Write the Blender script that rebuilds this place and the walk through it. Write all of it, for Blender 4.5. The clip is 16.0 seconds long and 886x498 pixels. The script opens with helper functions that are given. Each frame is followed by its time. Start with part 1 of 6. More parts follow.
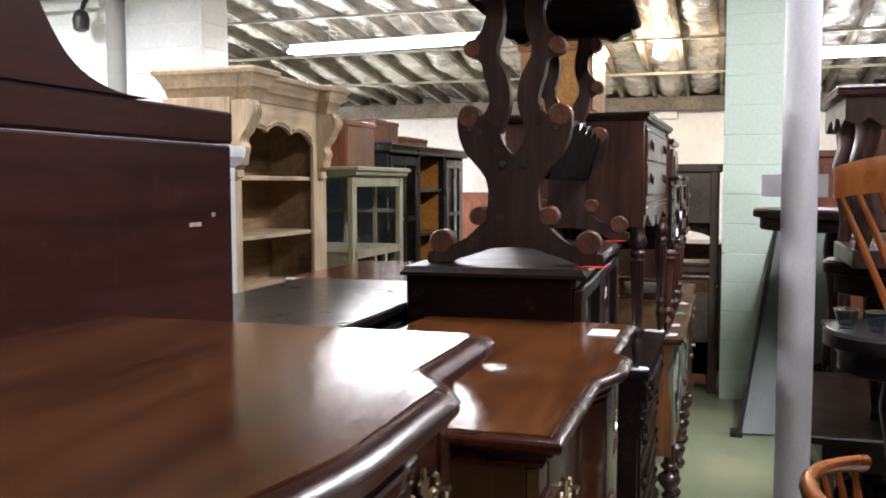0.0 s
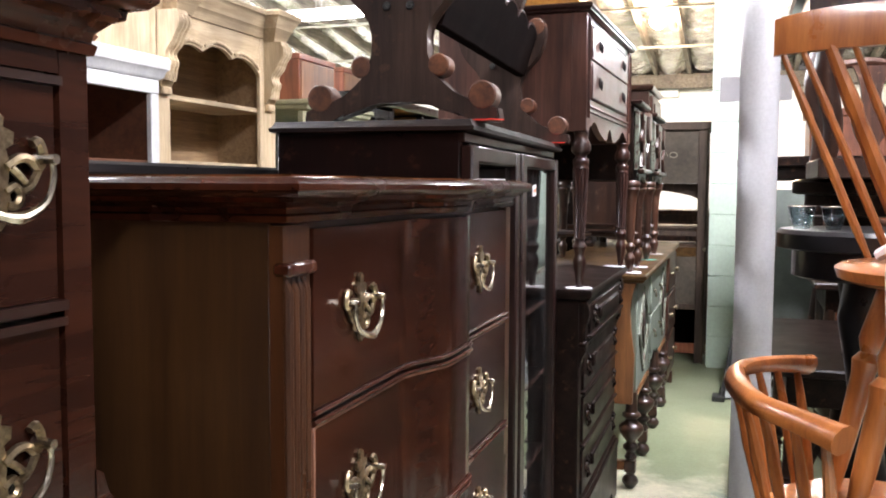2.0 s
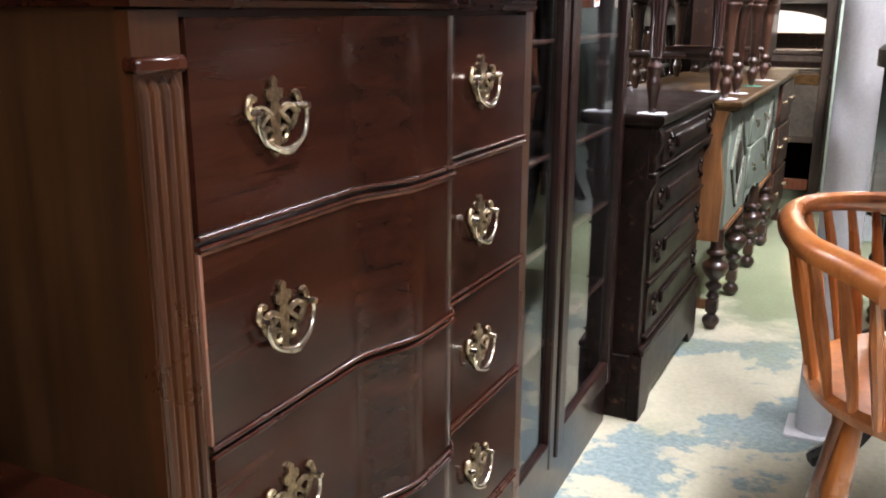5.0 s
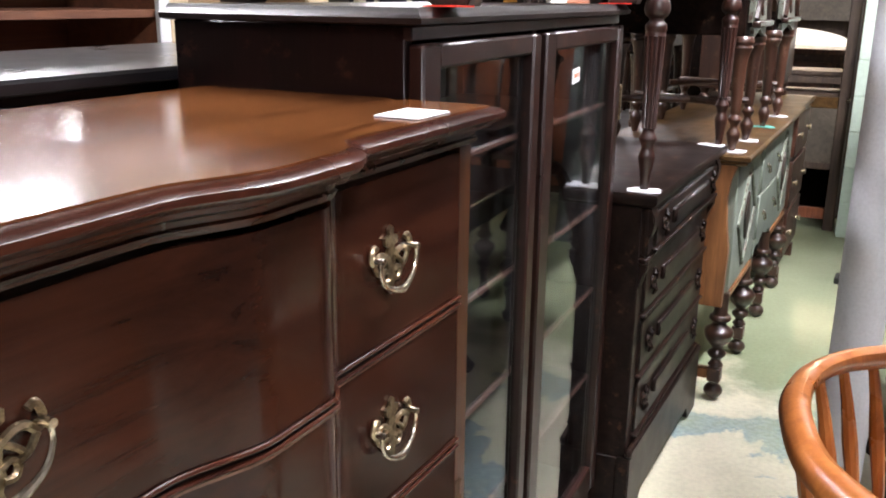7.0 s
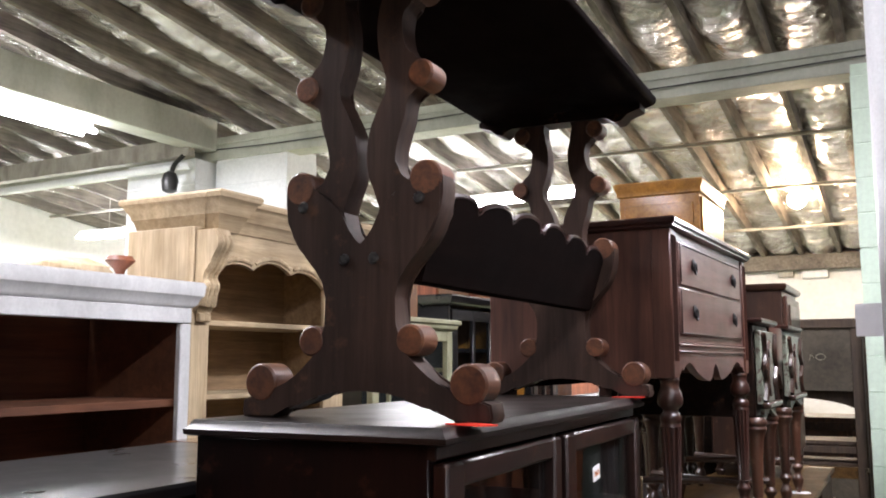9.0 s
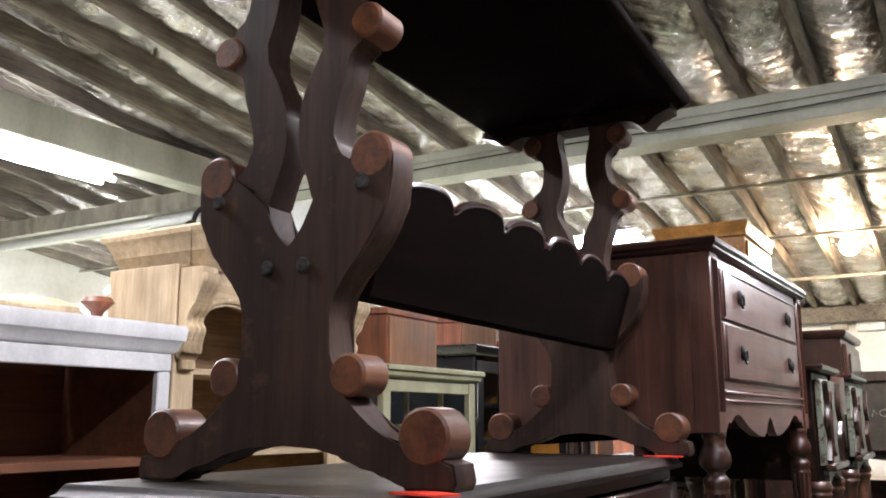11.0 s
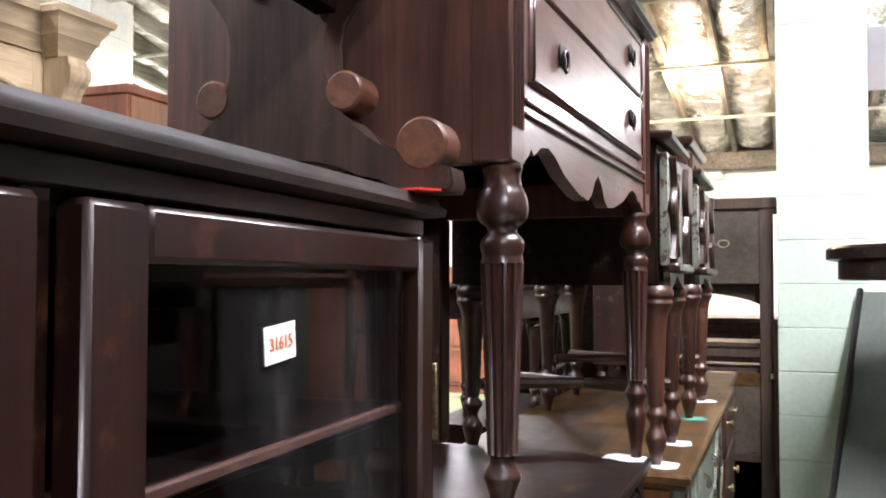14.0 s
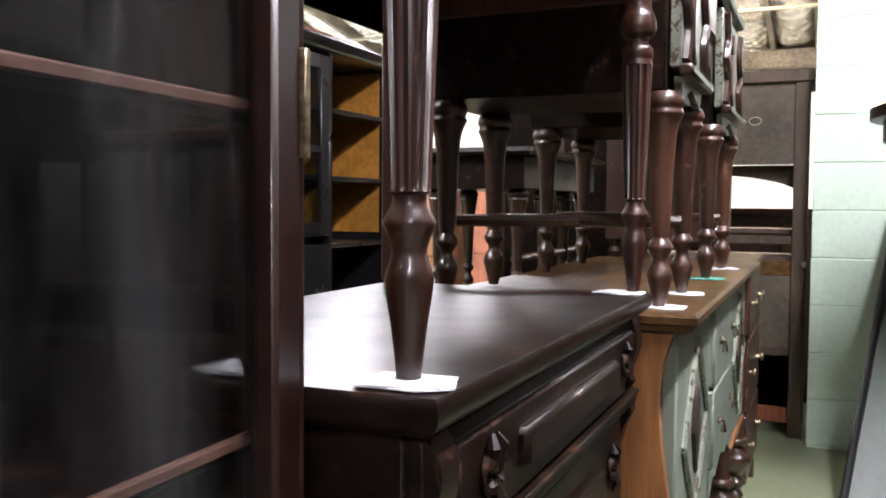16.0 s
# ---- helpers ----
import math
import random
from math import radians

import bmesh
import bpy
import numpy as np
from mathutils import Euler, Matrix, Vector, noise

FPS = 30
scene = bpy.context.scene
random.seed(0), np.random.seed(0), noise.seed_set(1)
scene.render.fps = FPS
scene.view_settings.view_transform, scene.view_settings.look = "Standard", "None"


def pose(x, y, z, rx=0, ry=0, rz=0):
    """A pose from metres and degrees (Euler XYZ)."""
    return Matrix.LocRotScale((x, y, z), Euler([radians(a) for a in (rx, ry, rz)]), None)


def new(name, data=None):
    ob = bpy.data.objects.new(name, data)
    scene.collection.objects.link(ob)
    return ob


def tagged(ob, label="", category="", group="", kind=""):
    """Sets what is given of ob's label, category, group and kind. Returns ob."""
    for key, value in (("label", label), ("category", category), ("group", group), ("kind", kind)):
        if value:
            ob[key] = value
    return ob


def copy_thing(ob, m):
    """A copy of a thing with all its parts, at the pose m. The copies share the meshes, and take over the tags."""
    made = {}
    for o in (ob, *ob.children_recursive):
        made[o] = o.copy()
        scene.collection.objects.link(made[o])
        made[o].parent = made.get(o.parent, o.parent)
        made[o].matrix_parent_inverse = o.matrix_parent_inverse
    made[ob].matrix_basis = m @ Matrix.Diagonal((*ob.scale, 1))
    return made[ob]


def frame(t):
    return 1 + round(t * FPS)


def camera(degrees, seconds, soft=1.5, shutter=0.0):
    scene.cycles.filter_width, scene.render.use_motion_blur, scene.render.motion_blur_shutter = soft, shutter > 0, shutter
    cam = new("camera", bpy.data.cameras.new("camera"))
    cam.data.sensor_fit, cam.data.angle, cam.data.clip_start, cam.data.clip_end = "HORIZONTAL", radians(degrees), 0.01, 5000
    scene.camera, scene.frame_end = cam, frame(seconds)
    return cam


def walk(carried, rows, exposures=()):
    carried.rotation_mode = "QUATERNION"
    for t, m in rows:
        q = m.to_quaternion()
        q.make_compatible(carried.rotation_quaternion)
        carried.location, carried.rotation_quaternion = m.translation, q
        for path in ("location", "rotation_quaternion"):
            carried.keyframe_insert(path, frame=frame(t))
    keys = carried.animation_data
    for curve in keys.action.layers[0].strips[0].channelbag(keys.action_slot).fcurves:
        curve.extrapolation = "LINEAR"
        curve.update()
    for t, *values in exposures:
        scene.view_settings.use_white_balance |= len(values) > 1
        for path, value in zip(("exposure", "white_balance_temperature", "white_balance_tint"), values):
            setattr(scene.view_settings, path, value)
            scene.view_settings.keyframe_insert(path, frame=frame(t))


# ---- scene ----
cam = camera(53.1, 16.0, 1.9)
METRES, EYE, TILT, LEAN, TURN = 3.0, 1.52, 1.1, 0.0, 17.6
ROWS = [
    (0.0, 0.0, 0.0, 0.0, -0.01, -5.32, 0.15),
    (0.5, 0.0289, 0.0342, -0.0322, 0.66, -5.24, 0.11),
    (1.0, 0.0374, 0.0629, -0.0577, 0.63, -5.23, 0.01),
    (1.5, 0.0552, 0.0752, -0.0767, 0.12, -5.15, 0.03),
    (2.0, 0.0919, 0.0772, -0.104, 1.01, -5.17, -0.26),
    (2.5, 0.1049, 0.0758, -0.1273, 6.63, -5.19, -0.09),
    (3.0, 0.1237, 0.0749, -0.1394, 11.29, -5.31, -0.03),
    (3.5, 0.1329, 0.0692, -0.1452, 11.25, -5.77, 0.08),
    (4.0, 0.1399, 0.0741, -0.1394, 9.31, -9.51, -0.08),
    (6.5, 0.1697, 0.2433, -0.075, 9.87, -19.29, -0.42),
    (7.0, 0.1737, 0.2576, -0.0614, 9.95, -17.06, -0.45),
    (7.5, 0.1696, 0.264, -0.0541, 9.97, -10.0, -0.19),
    (8.0, 0.1665, 0.2678, -0.0482, 10.04, -1.79, 0.07),
    (8.5, 0.1662, 0.2622, -0.0418, 10.14, 2.4, 0.17),
    (9.0, 0.1658, 0.2604, -0.0382, 10.31, 6.02, 0.28),
    (11.5, 0.1867, 0.4209, -0.0519, 13.12, 10.05, 0.2),
    (12.0, 0.2007, 0.4694, -0.0603, 10.9, 10.24, 0.28),
    (12.5, 0.2022, 0.5269, -0.0684, 8.05, 9.27, 0.02),
    (13.0, 0.2048, 0.5645, -0.078, 4.18, 5.55, -0.07),
    (13.5, 0.2104, 0.6015, -0.0885, 3.06, 2.05, -0.05),
    (14.0, 0.212, 0.6386, -0.1031, 3.54, 0.93, -0.05),
    (14.5, 0.2172, 0.6737, -0.1117, 3.98, -0.5, -0.11),
    (15.0, 0.2259, 0.6824, -0.123, 4.09, -1.73, -0.08),
    (15.5, 0.234, 0.7107, -0.141, 4.5, -3.07, -0.14),
    (16.0, 0.2447, 0.7369, -0.1719, 5.56, -4.0, -0.3),
]
EXPOSURES = [(0.0, -0.50), (0.6, -0.38), (1.2, 0.08), (2.0, 0.45), (3.5, 0.62), (4.2, 0.58), (6.3, 0.5), (7.1, 0.60), (7.6, 0.88), (8.0, 0.36), (8.5, -0.10), (9.2, -0.20), (11.3, -0.20), (12.5, 0.04), (13.5, 0.25), (14.5, 0.33), (16.0, 0.33)]
walk(cam, [(t, pose(0, 0, EYE, TILT, LEAN, TURN) @ pose(METRES * x, METRES * y, METRES * z, 90 + pitch, roll, yaw)) for t, x, y, z, yaw, pitch, roll in ROWS], EXPOSURES)


# ---- world, light and exposure ----
world = bpy.data.worlds.new("world")
scene.world = world
world.use_nodes = True
world.node_tree.nodes["Background"].inputs[0].default_value = (0.9, 0.95, 1, 1)
world.node_tree.nodes["Background"].inputs[1].default_value = 0.05


def roof(y):
    """Height of the sloping roof lining above the floor."""
    return 3.44 - 0.13 * (y - 6.5)


def tube_light(name, x0, y0, x1, y1, z, watts, colour=(0.95, 0.91, 1.0)):
    """The glow of one fluorescent batten, as an area lamp as long as its tube."""
    d = bpy.data.lights.new(name, "AREA")
    d.shape, d.size, d.size_y = "RECTANGLE", math.hypot(x1 - x0, y1 - y0), 0.14
    d.energy, d.color = watts, colour
    ob = new(name, d)
    ob.matrix_world = pose((x0 + x1) / 2, (y0 + y1) / 2, z, 0, 0, math.degrees(math.atan2(y1 - y0, x1 - x0)))
    return ob


# x0, y0, x1, y1, z, watts of every batten
BATTENS = [
    (-5.1, 3.0, -5.1, 5.35, 3.12, 200),
    (-4.3, 8.4, -2.1, 8.25, 2.9, 300),
    (0.2, 9.6, 2.3, 9.6, 2.8, 90),
    # The next three hang out of view, added to light aisle and foil.
    (0.85, 2.4, 0.85, 4.8, 3.42, 190),
    (1.7, -2.2, 1.7, 0.2, 3.6, 110),
    (-2.6, 0.7, -2.6, 3.0, 3.55, 130),
    (-8.3, 8.0, -6.1, 8.0, 2.86, 240),
    (-7.8, 10.6, -5.6, 10.6, 2.6, 180),
]
for bx0, by0, bx1, by1, bz, bw in BATTENS:
    tube_light("batten_light", bx0, by0, bx1, by1, bz - 0.075, bw)
bulb_glow = bpy.data.lights.new("bulb_light", "POINT")
bulb_glow.energy, bulb_glow.color, bulb_glow.shadow_soft_size = 130, (1.0, 0.70, 0.45), 0.07
new("bulb_light", bulb_glow).location = (-0.664, 9.7, 2.80)


# ---- materials ----
def nodes_of(name):
    m = bpy.data.materials.new(name)
    m.use_nodes = True
    return m, m.node_tree, m.node_tree.nodes["Principled BSDF"]


def mapped(t, scale, kind="Object"):
    c = t.nodes.new("ShaderNodeTexCoord")
    p = t.nodes.new("ShaderNodeMapping")
    p.inputs["Scale"].default_value = scale
    t.links.new(c.outputs[kind], p.inputs["Vector"])
    return p.outputs["Vector"]


def noise_tex(t, vec, scale, detail=5.0, rough=0.55, dist=0.0):
    n = t.nodes.new("ShaderNodeTexNoise")
    n.inputs["Scale"].default_value, n.inputs["Detail"].default_value = scale, detail
    n.inputs["Roughness"].default_value, n.inputs["Distortion"].default_value = rough, dist
    t.links.new(vec, n.inputs["Vector"])
    return n.outputs["Fac"]


def ramp(t, fac, stops):
    r = t.nodes.new("ShaderNodeValToRGB")
    e = r.color_ramp.elements
    e[0].position, e[0].color = stops[0][0], (*stops[0][1], 1)
    e[1].position, e[1].color = stops[-1][0], (*stops[-1][1], 1)
    for p, c in stops[1:-1]:
        e.new(p).color = (*c, 1)
    t.links.new(fac, r.inputs["Fac"])
    return r.outputs["Color"]


def mixed(t, fac, a, b, how="MIX"):
    n = t.nodes.new("ShaderNodeMix")
    n.data_type, n.blend_type = "RGBA", how
    for key, v in ((0, fac), (6, a), (7, b)):
        if isinstance(v, (int, float)):
            n.inputs[key].default_value = v
        elif isinstance(v, tuple):
            n.inputs[key].default_value = (*v, 1)
        else:
            t.links.new(v, n.inputs[key])
    return n.outputs[2]


def bump(t, b, height, strength, distance=0.002):
    n = t.nodes.new("ShaderNodeBump")
    n.inputs["Strength"].default_value, n.inputs["Distance"].default_value = strength, distance
    t.links.new(height, n.inputs["Height"])
    t.links.new(n.outputs["Normal"], b.inputs["Normal"])


def scaled(t, fac, lo, hi):
    n = t.nodes.new("ShaderNodeMapRange")
    n.inputs["To Min"].default_value, n.inputs["To Max"].default_value = lo, hi
    t.links.new(fac, n.inputs["Value"])
    return n.outputs["Result"]


def wood(name, dark, light, axis="z", rough=0.32, coat=0.3, grain=0.25, worn=None, spread=1.0, gloss=0.5):
    """Finished timber: long streaks along one axis, cloudy figure, dull and rubbed patches."""
    m, t, b = nodes_of(name)
    s = {"x": (2.2, 34, 34), "y": (34, 2.2, 34), "z": (34, 34, 2.2)}[axis]
    streak = noise_tex(t, mapped(t, s), 1.0, 7, 0.6, 0.6)
    fine = noise_tex(t, mapped(t, tuple(v * 6 for v in s)), 1.0, 4, 0.6)
    cloud = noise_tex(t, mapped(t, (1, 1, 1)), 3.2 * spread, 3, 0.5, 0.4)
    mid = tuple((a + c) / 2 for a, c in zip(dark, light))
    c = ramp(t, streak, [(0.3, dark), (0.5, mid), (0.72, light)])
    c = mixed(t, 0.75, c, ramp(t, cloud, [(0.3, (0.45, 0.42, 0.42)), (0.7, (1.35, 1.3, 1.25))]), "MULTIPLY")
    c = mixed(t, grain, c, ramp(t, fine, [(0.35, (0.35, 0.3, 0.3)), (0.6, (1, 1, 1))]), "MULTIPLY")
    if worn:
        rub = noise_tex(t, mapped(t, (1, 1, 1)), 23, 6, 0.7)
        c = mixed(t, ramp(t, rub, [(0.58, (0, 0, 0)), (0.69, (1, 1, 1))]), c, worn)
    t.links.new(c, b.inputs["Base Color"])
    smear = noise_tex(t, mapped(t, (1, 1, 1)), 9, 5, 0.6)
    t.links.new(scaled(t, smear, rough * 0.7, rough * 1.45), b.inputs["Roughness"])
    b.inputs["Coat Weight"].default_value, b.inputs["Coat Roughness"].default_value = coat, 0.11
    b.inputs["Specular IOR Level"].default_value = gloss
    bump(t, b, fine, 0.06)
    return m


def paint(name, base, shade, rough=0.55, chip=None, scale=6.0, chip_at=0.64):
    """Brushed paint with dirt and, where given, chips to what lies under it."""
    m, t, b = nodes_of(name)
    dirt = noise_tex(t, mapped(t, (1, 1, 0.35)), scale, 6, 0.62, 0.3)
    c = ramp(t, dirt, [(0.3, shade), (0.62, base)])
    grit = noise_tex(t, mapped(t, (1, 1, 1)), scale * 14, 4, 0.6)
    c = mixed(t, 0.25, c, ramp(t, grit, [(0.3, (0.6, 0.6, 0.6)), (0.6, (1, 1, 1))]), "MULTIPLY")
    if chip:
        n = noise_tex(t, mapped(t, (1, 1, 1)), scale * 5, 8, 0.7)
        c = mixed(t, ramp(t, n, [(chip_at, (0, 0, 0)), (chip_at + 0.03, (1, 1, 1))]), c, chip)
    t.links.new(c, b.inputs["Base Color"])
    b.inputs["Roughness"].default_value = rough
    bump(t, b, grit, 0.18)
    return m


def metal(name, bright, dull, rough=0.3):
    m, t, b = nodes_of(name)
    n = noise_tex(t, mapped(t, (1, 1, 1)), 90, 5, 0.6)
    t.links.new(ramp(t, n, [(0.35, dull), (0.6, bright)]), b.inputs["Base Color"])
    b.inputs["Metallic"].default_value = 1.0
    t.links.new(scaled(t, n, rough * 1.5, rough * 0.7), b.inputs["Roughness"])
    return m


def glow(name, colour, strength):
    m, t, b = nodes_of(name)
    b.inputs["Base Color"].default_value = (0.9, 0.9, 0.9, 1)
    b.inputs["Emission Color"].default_value = (*colour, 1)
    b.inputs["Emission Strength"].default_value = strength
    return m


# Tops get a lighter cherry than the edges, standing for light from above.
CHERRY_LIT = wood("cherry_lit_top", (0.048, 0.0160, 0.0055), (0.165, 0.061, 0.019), "y", 0.13, 0.06, 0.3, None, 1.0, 0.28)
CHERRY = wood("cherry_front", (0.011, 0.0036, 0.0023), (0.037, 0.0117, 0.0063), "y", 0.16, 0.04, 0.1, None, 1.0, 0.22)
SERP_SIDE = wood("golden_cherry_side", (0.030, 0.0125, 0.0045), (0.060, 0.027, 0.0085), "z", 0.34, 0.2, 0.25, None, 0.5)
CHERRY_SIDE = wood("cherry_side", (0.016, 0.006, 0.003), (0.085, 0.030, 0.009), "z", 0.28, 0.35, 0.15, None, 0.6)
GROOVE = wood("groove_brown", (0.010, 0.004, 0.003), (0.028, 0.010, 0.006), "y", 0.3, 0.3)
MAROON = wood("maroon_back", (0.022, 0.0060, 0.0048), (0.050, 0.0135, 0.0100), "y", 0.5, 0.0, 0.15, (0.045, 0.016, 0.011), 1.0, 0.14)
BOOK = wood("bookcase_rail", (0.007, 0.0030, 0.0026), (0.023, 0.0082, 0.0060), "y", 0.3, 0.12, 0.35, (0.050, 0.018, 0.010), 1.0, 0.38)
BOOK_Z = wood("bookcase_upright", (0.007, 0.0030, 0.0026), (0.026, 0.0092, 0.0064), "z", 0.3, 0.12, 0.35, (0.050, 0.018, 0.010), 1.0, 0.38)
# Darker copy of the bookcase wood, for the shaded near side and inside.
BOOK_SHADED = wood("bookcase_shaded", (0.0042, 0.0023, 0.0022), (0.012, 0.0048, 0.0040), "z", 0.3, 0.06, 0.35, (0.030, 0.011, 0.007), 1.0, 0.2)
BOOK_TOP = wood("bookcase_top", (0.006, 0.0045, 0.0042), (0.022, 0.014, 0.012), "y", 0.36, 0.05, 0.35, (0.040, 0.024, 0.016), 1.0, 0.36)
MAHOG = wood("mahogany_dark", (0.011, 0.004, 0.0032), (0.040, 0.0125, 0.008), "y", 0.3, 0.25, 0.3)
MAHOG_Z = wood("mahogany_upright", (0.011, 0.004, 0.0032), (0.050, 0.0165, 0.010), "z", 0.32, 0.25, 0.4, (0.085, 0.036, 0.022))
LYRE = wood("table_brown", (0.023, 0.0148, 0.0124), (0.062, 0.037, 0.028), "z", 0.48, 0.05, 0.35, (0.070, 0.034, 0.020), 1.0, 0.22)
LYRE_END = wood("rubbed_scroll", (0.050, 0.019, 0.011), (0.19, 0.074, 0.032), "y", 0.45, 0.15, 0.4, (0.012, 0.007, 0.005))
# Near-black wood: shade put into the colour of undersides and insides.
SHADED = wood("shaded_underside", (0.0028, 0.0014, 0.0012), (0.0062, 0.0030, 0.0024), "y", 0.85, 0.0, 0.25, None, 1.0, 0.03)
EBONY = wood("ebonised", (0.0045, 0.0032, 0.0028), (0.019, 0.0105, 0.008), "y", 0.32, 0.0, 0.35, (0.065, 0.032, 0.018), 1.0, 0.12)
BLACK = wood("black_gloss", (0.006, 0.006, 0.007), (0.014, 0.014, 0.016), "y", 0.28, 0.4, 0.1)
BUFFET = wood("buffet_walnut", (0.045, 0.020, 0.015), (0.140, 0.064, 0.046), "z", 0.36, 0.25, 0.3)
# Paler, greyer walnut: the soft sheen of the front put into its colour.
BUFFET_SHEEN = wood("buffet_front_sheen", (0.070, 0.038, 0.033), (0.180, 0.102, 0.090), "y", 0.30, 0.42, 0.3)
OAK = wood("warm_oak", (0.11, 0.042, 0.014), (0.30, 0.13, 0.045), "z", 0.42, 0.15, 0.3)
# Oak darkened to stand for the shadow that falls on the sideboard top.
OAK_SHADED = wood("oak_shaded", (0.042, 0.022, 0.008), (0.125, 0.070, 0.025), "y", 0.36, 0.0, 0.3, None, 1.0, 0.2)
LEG = wood("turned_leg", (0.020, 0.008, 0.005), (0.090, 0.036, 0.020), "z", 0.36, 0.3, 0.4, (0.13, 0.07, 0.045))
LEG_DK = wood("turned_leg_dark", (0.014, 0.007, 0.005), (0.055, 0.025, 0.015), "z", 0.3, 0.35, 0.4, (0.09, 0.05, 0.032))
MAPLE = wood("honey_maple", (0.26, 0.075, 0.016), (0.50, 0.18, 0.045), "z", 0.28, 0.5, 0.2)
BACKPLY = wood("grey_plywood", (0.055, 0.045, 0.032), (0.105, 0.088, 0.062), "y", 0.7, 0.0, 0.3)
BACKFRAME = wood("dusty_frame", (0.035, 0.022, 0.014), (0.085, 0.055, 0.034), "z", 0.6, 0.0, 0.3)
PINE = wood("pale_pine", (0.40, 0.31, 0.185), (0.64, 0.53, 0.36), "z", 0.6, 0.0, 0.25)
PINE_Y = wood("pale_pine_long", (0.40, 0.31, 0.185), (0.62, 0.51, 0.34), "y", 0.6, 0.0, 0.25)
# Browner pine for the hutch inside, its shadow put into the colour.
PINE_SHADED = wood("pine_inside_shaded", (0.21, 0.135, 0.070), (0.40, 0.28, 0.155), "y", 0.65, 0.0, 0.3)
INSIDE = wood("shelf_inside", (0.08, 0.028, 0.012), (0.17, 0.065, 0.03), "y", 0.6, 0.0)
REDBOX = wood("red_brown_box", (0.12, 0.035, 0.015), (0.28, 0.09, 0.04), "z", 0.45, 0.1)
YELLOW = wood("yellow_oak", (0.30, 0.125, 0.020), (0.52, 0.25, 0.045), "y", 0.4, 0.2)
SAGE = paint("sage_paint", (0.37, 0.37, 0.24), (0.24, 0.23, 0.14), 0.6, (0.45, 0.36, 0.2), 7, 0.66)
DOORGREEN = paint("grey_green_paint", (0.20, 0.235, 0.19), (0.11, 0.125, 0.10), 0.4, (0.09, 0.05, 0.025), 8, 0.68)
CARVEGREEN = paint("pale_green_carving", (0.24, 0.27, 0.215), (0.08, 0.08, 0.06), 0.4, (0.05, 0.025, 0.016), 14, 0.54)
PANELGREEN = paint("pale_green_panel", (0.13, 0.16, 0.135), (0.08, 0.10, 0.085), 0.45, None, 4)
# Shelf edges coloured bright, so that they read as lit behind the glass.
LIP = paint("lit_shelf_edge", (0.20, 0.085, 0.06), (0.12, 0.05, 0.035), 0.5, None, 9)
EDGE = wood("bare_orange_edge", (0.12, 0.05, 0.03), (0.22, 0.10, 0.06), "z", 0.4, 0.2)
# Moulding coloured darker than the tops, as upright faces get less light.
CHERRY_E = wood("cherry_moulding", (0.016, 0.0042, 0.0026), (0.062, 0.0165, 0.0070), "y", 0.24, 0.06, 0.1, None, 1.0, 0.32)
WHITE = paint("white_furniture_paint", (0.78, 0.79, 0.80), (0.55, 0.56, 0.57), 0.45, (0.12, 0.09, 0.07), 6, 0.70)
MINT = paint("mint_block_paint", (0.68, 0.82, 0.70), (0.61, 0.76, 0.63), 0.5, None, 3)
BLOCKWHITE = paint("white_block_paint", (0.80, 0.82, 0.82), (0.66, 0.69, 0.69), 0.55, None, 3)
# Dark tone for the unseen walls, chosen to cut fill light and reflections.
WALLDARK = paint("unseen_wall_dark", (0.075, 0.062, 0.055), (0.04, 0.033, 0.03), 0.6, None, 2)
WALLWHITE = paint("white_wall_paint", (0.82, 0.81, 0.79), (0.70, 0.69, 0.66), 0.6, None, 1.2)
POLE = paint("white_pole_paint", (0.80, 0.82, 0.86), (0.72, 0.74, 0.79), 0.4, None, 9)
BEAM = paint("dusty_beam_paint", (0.52, 0.54, 0.47), (0.33, 0.34, 0.28), 0.6, None, 2.5)
STEEL = paint("dusty_steel", (0.42, 0.40, 0.35), (0.20, 0.18, 0.15), 0.5, (0.15, 0.08, 0.04), 8, 0.7)
JOIST = wood("roof_joist", (0.11, 0.098, 0.082), (0.27, 0.245, 0.21), "y", 0.75, 0.0)
PAPER = paint("white_card", (0.82, 0.82, 0.84), (0.72, 0.72, 0.74), 0.6, None, 20)
INK = paint("orange_ink", (0.72, 0.22, 0.04), (0.5, 0.12, 0.03), 0.6, None, 60)
REDTAPE = paint("red_tape", (0.75, 0.05, 0.03), (0.6, 0.03, 0.02), 0.4, None, 20)
TEAL = paint("teal_card", (0.08, 0.30, 0.24), (0.06, 0.22, 0.18), 0.6, None, 20)
CLOTH = paint("white_cloth", (0.80, 0.74, 0.73), (0.66, 0.58, 0.57), 0.9, None, 8)
CHALK = paint("chalk", (0.42, 0.40, 0.30), (0.3, 0.28, 0.2), 0.9, None, 30)
RUBBER = paint("black_fixture", (0.012, 0.012, 0.012), (0.02, 0.02, 0.02), 0.45, None, 12)
BRASS = metal("aged_brass", (0.42, 0.34, 0.22), (0.13, 0.095, 0.055), 0.32)
SILVER = metal("worn_brass_bail", (0.62, 0.57, 0.47), (0.30, 0.26, 0.19), 0.22)
IRON = metal("dark_bolt", (0.10, 0.10, 0.10), (0.03, 0.03, 0.03), 0.5)
TUBE = glow("fluorescent_tube", (0.97, 0.97, 1.0), 80.0)
BULB = glow("warm_bulb", (1.0, 0.80, 0.55), 120.0)


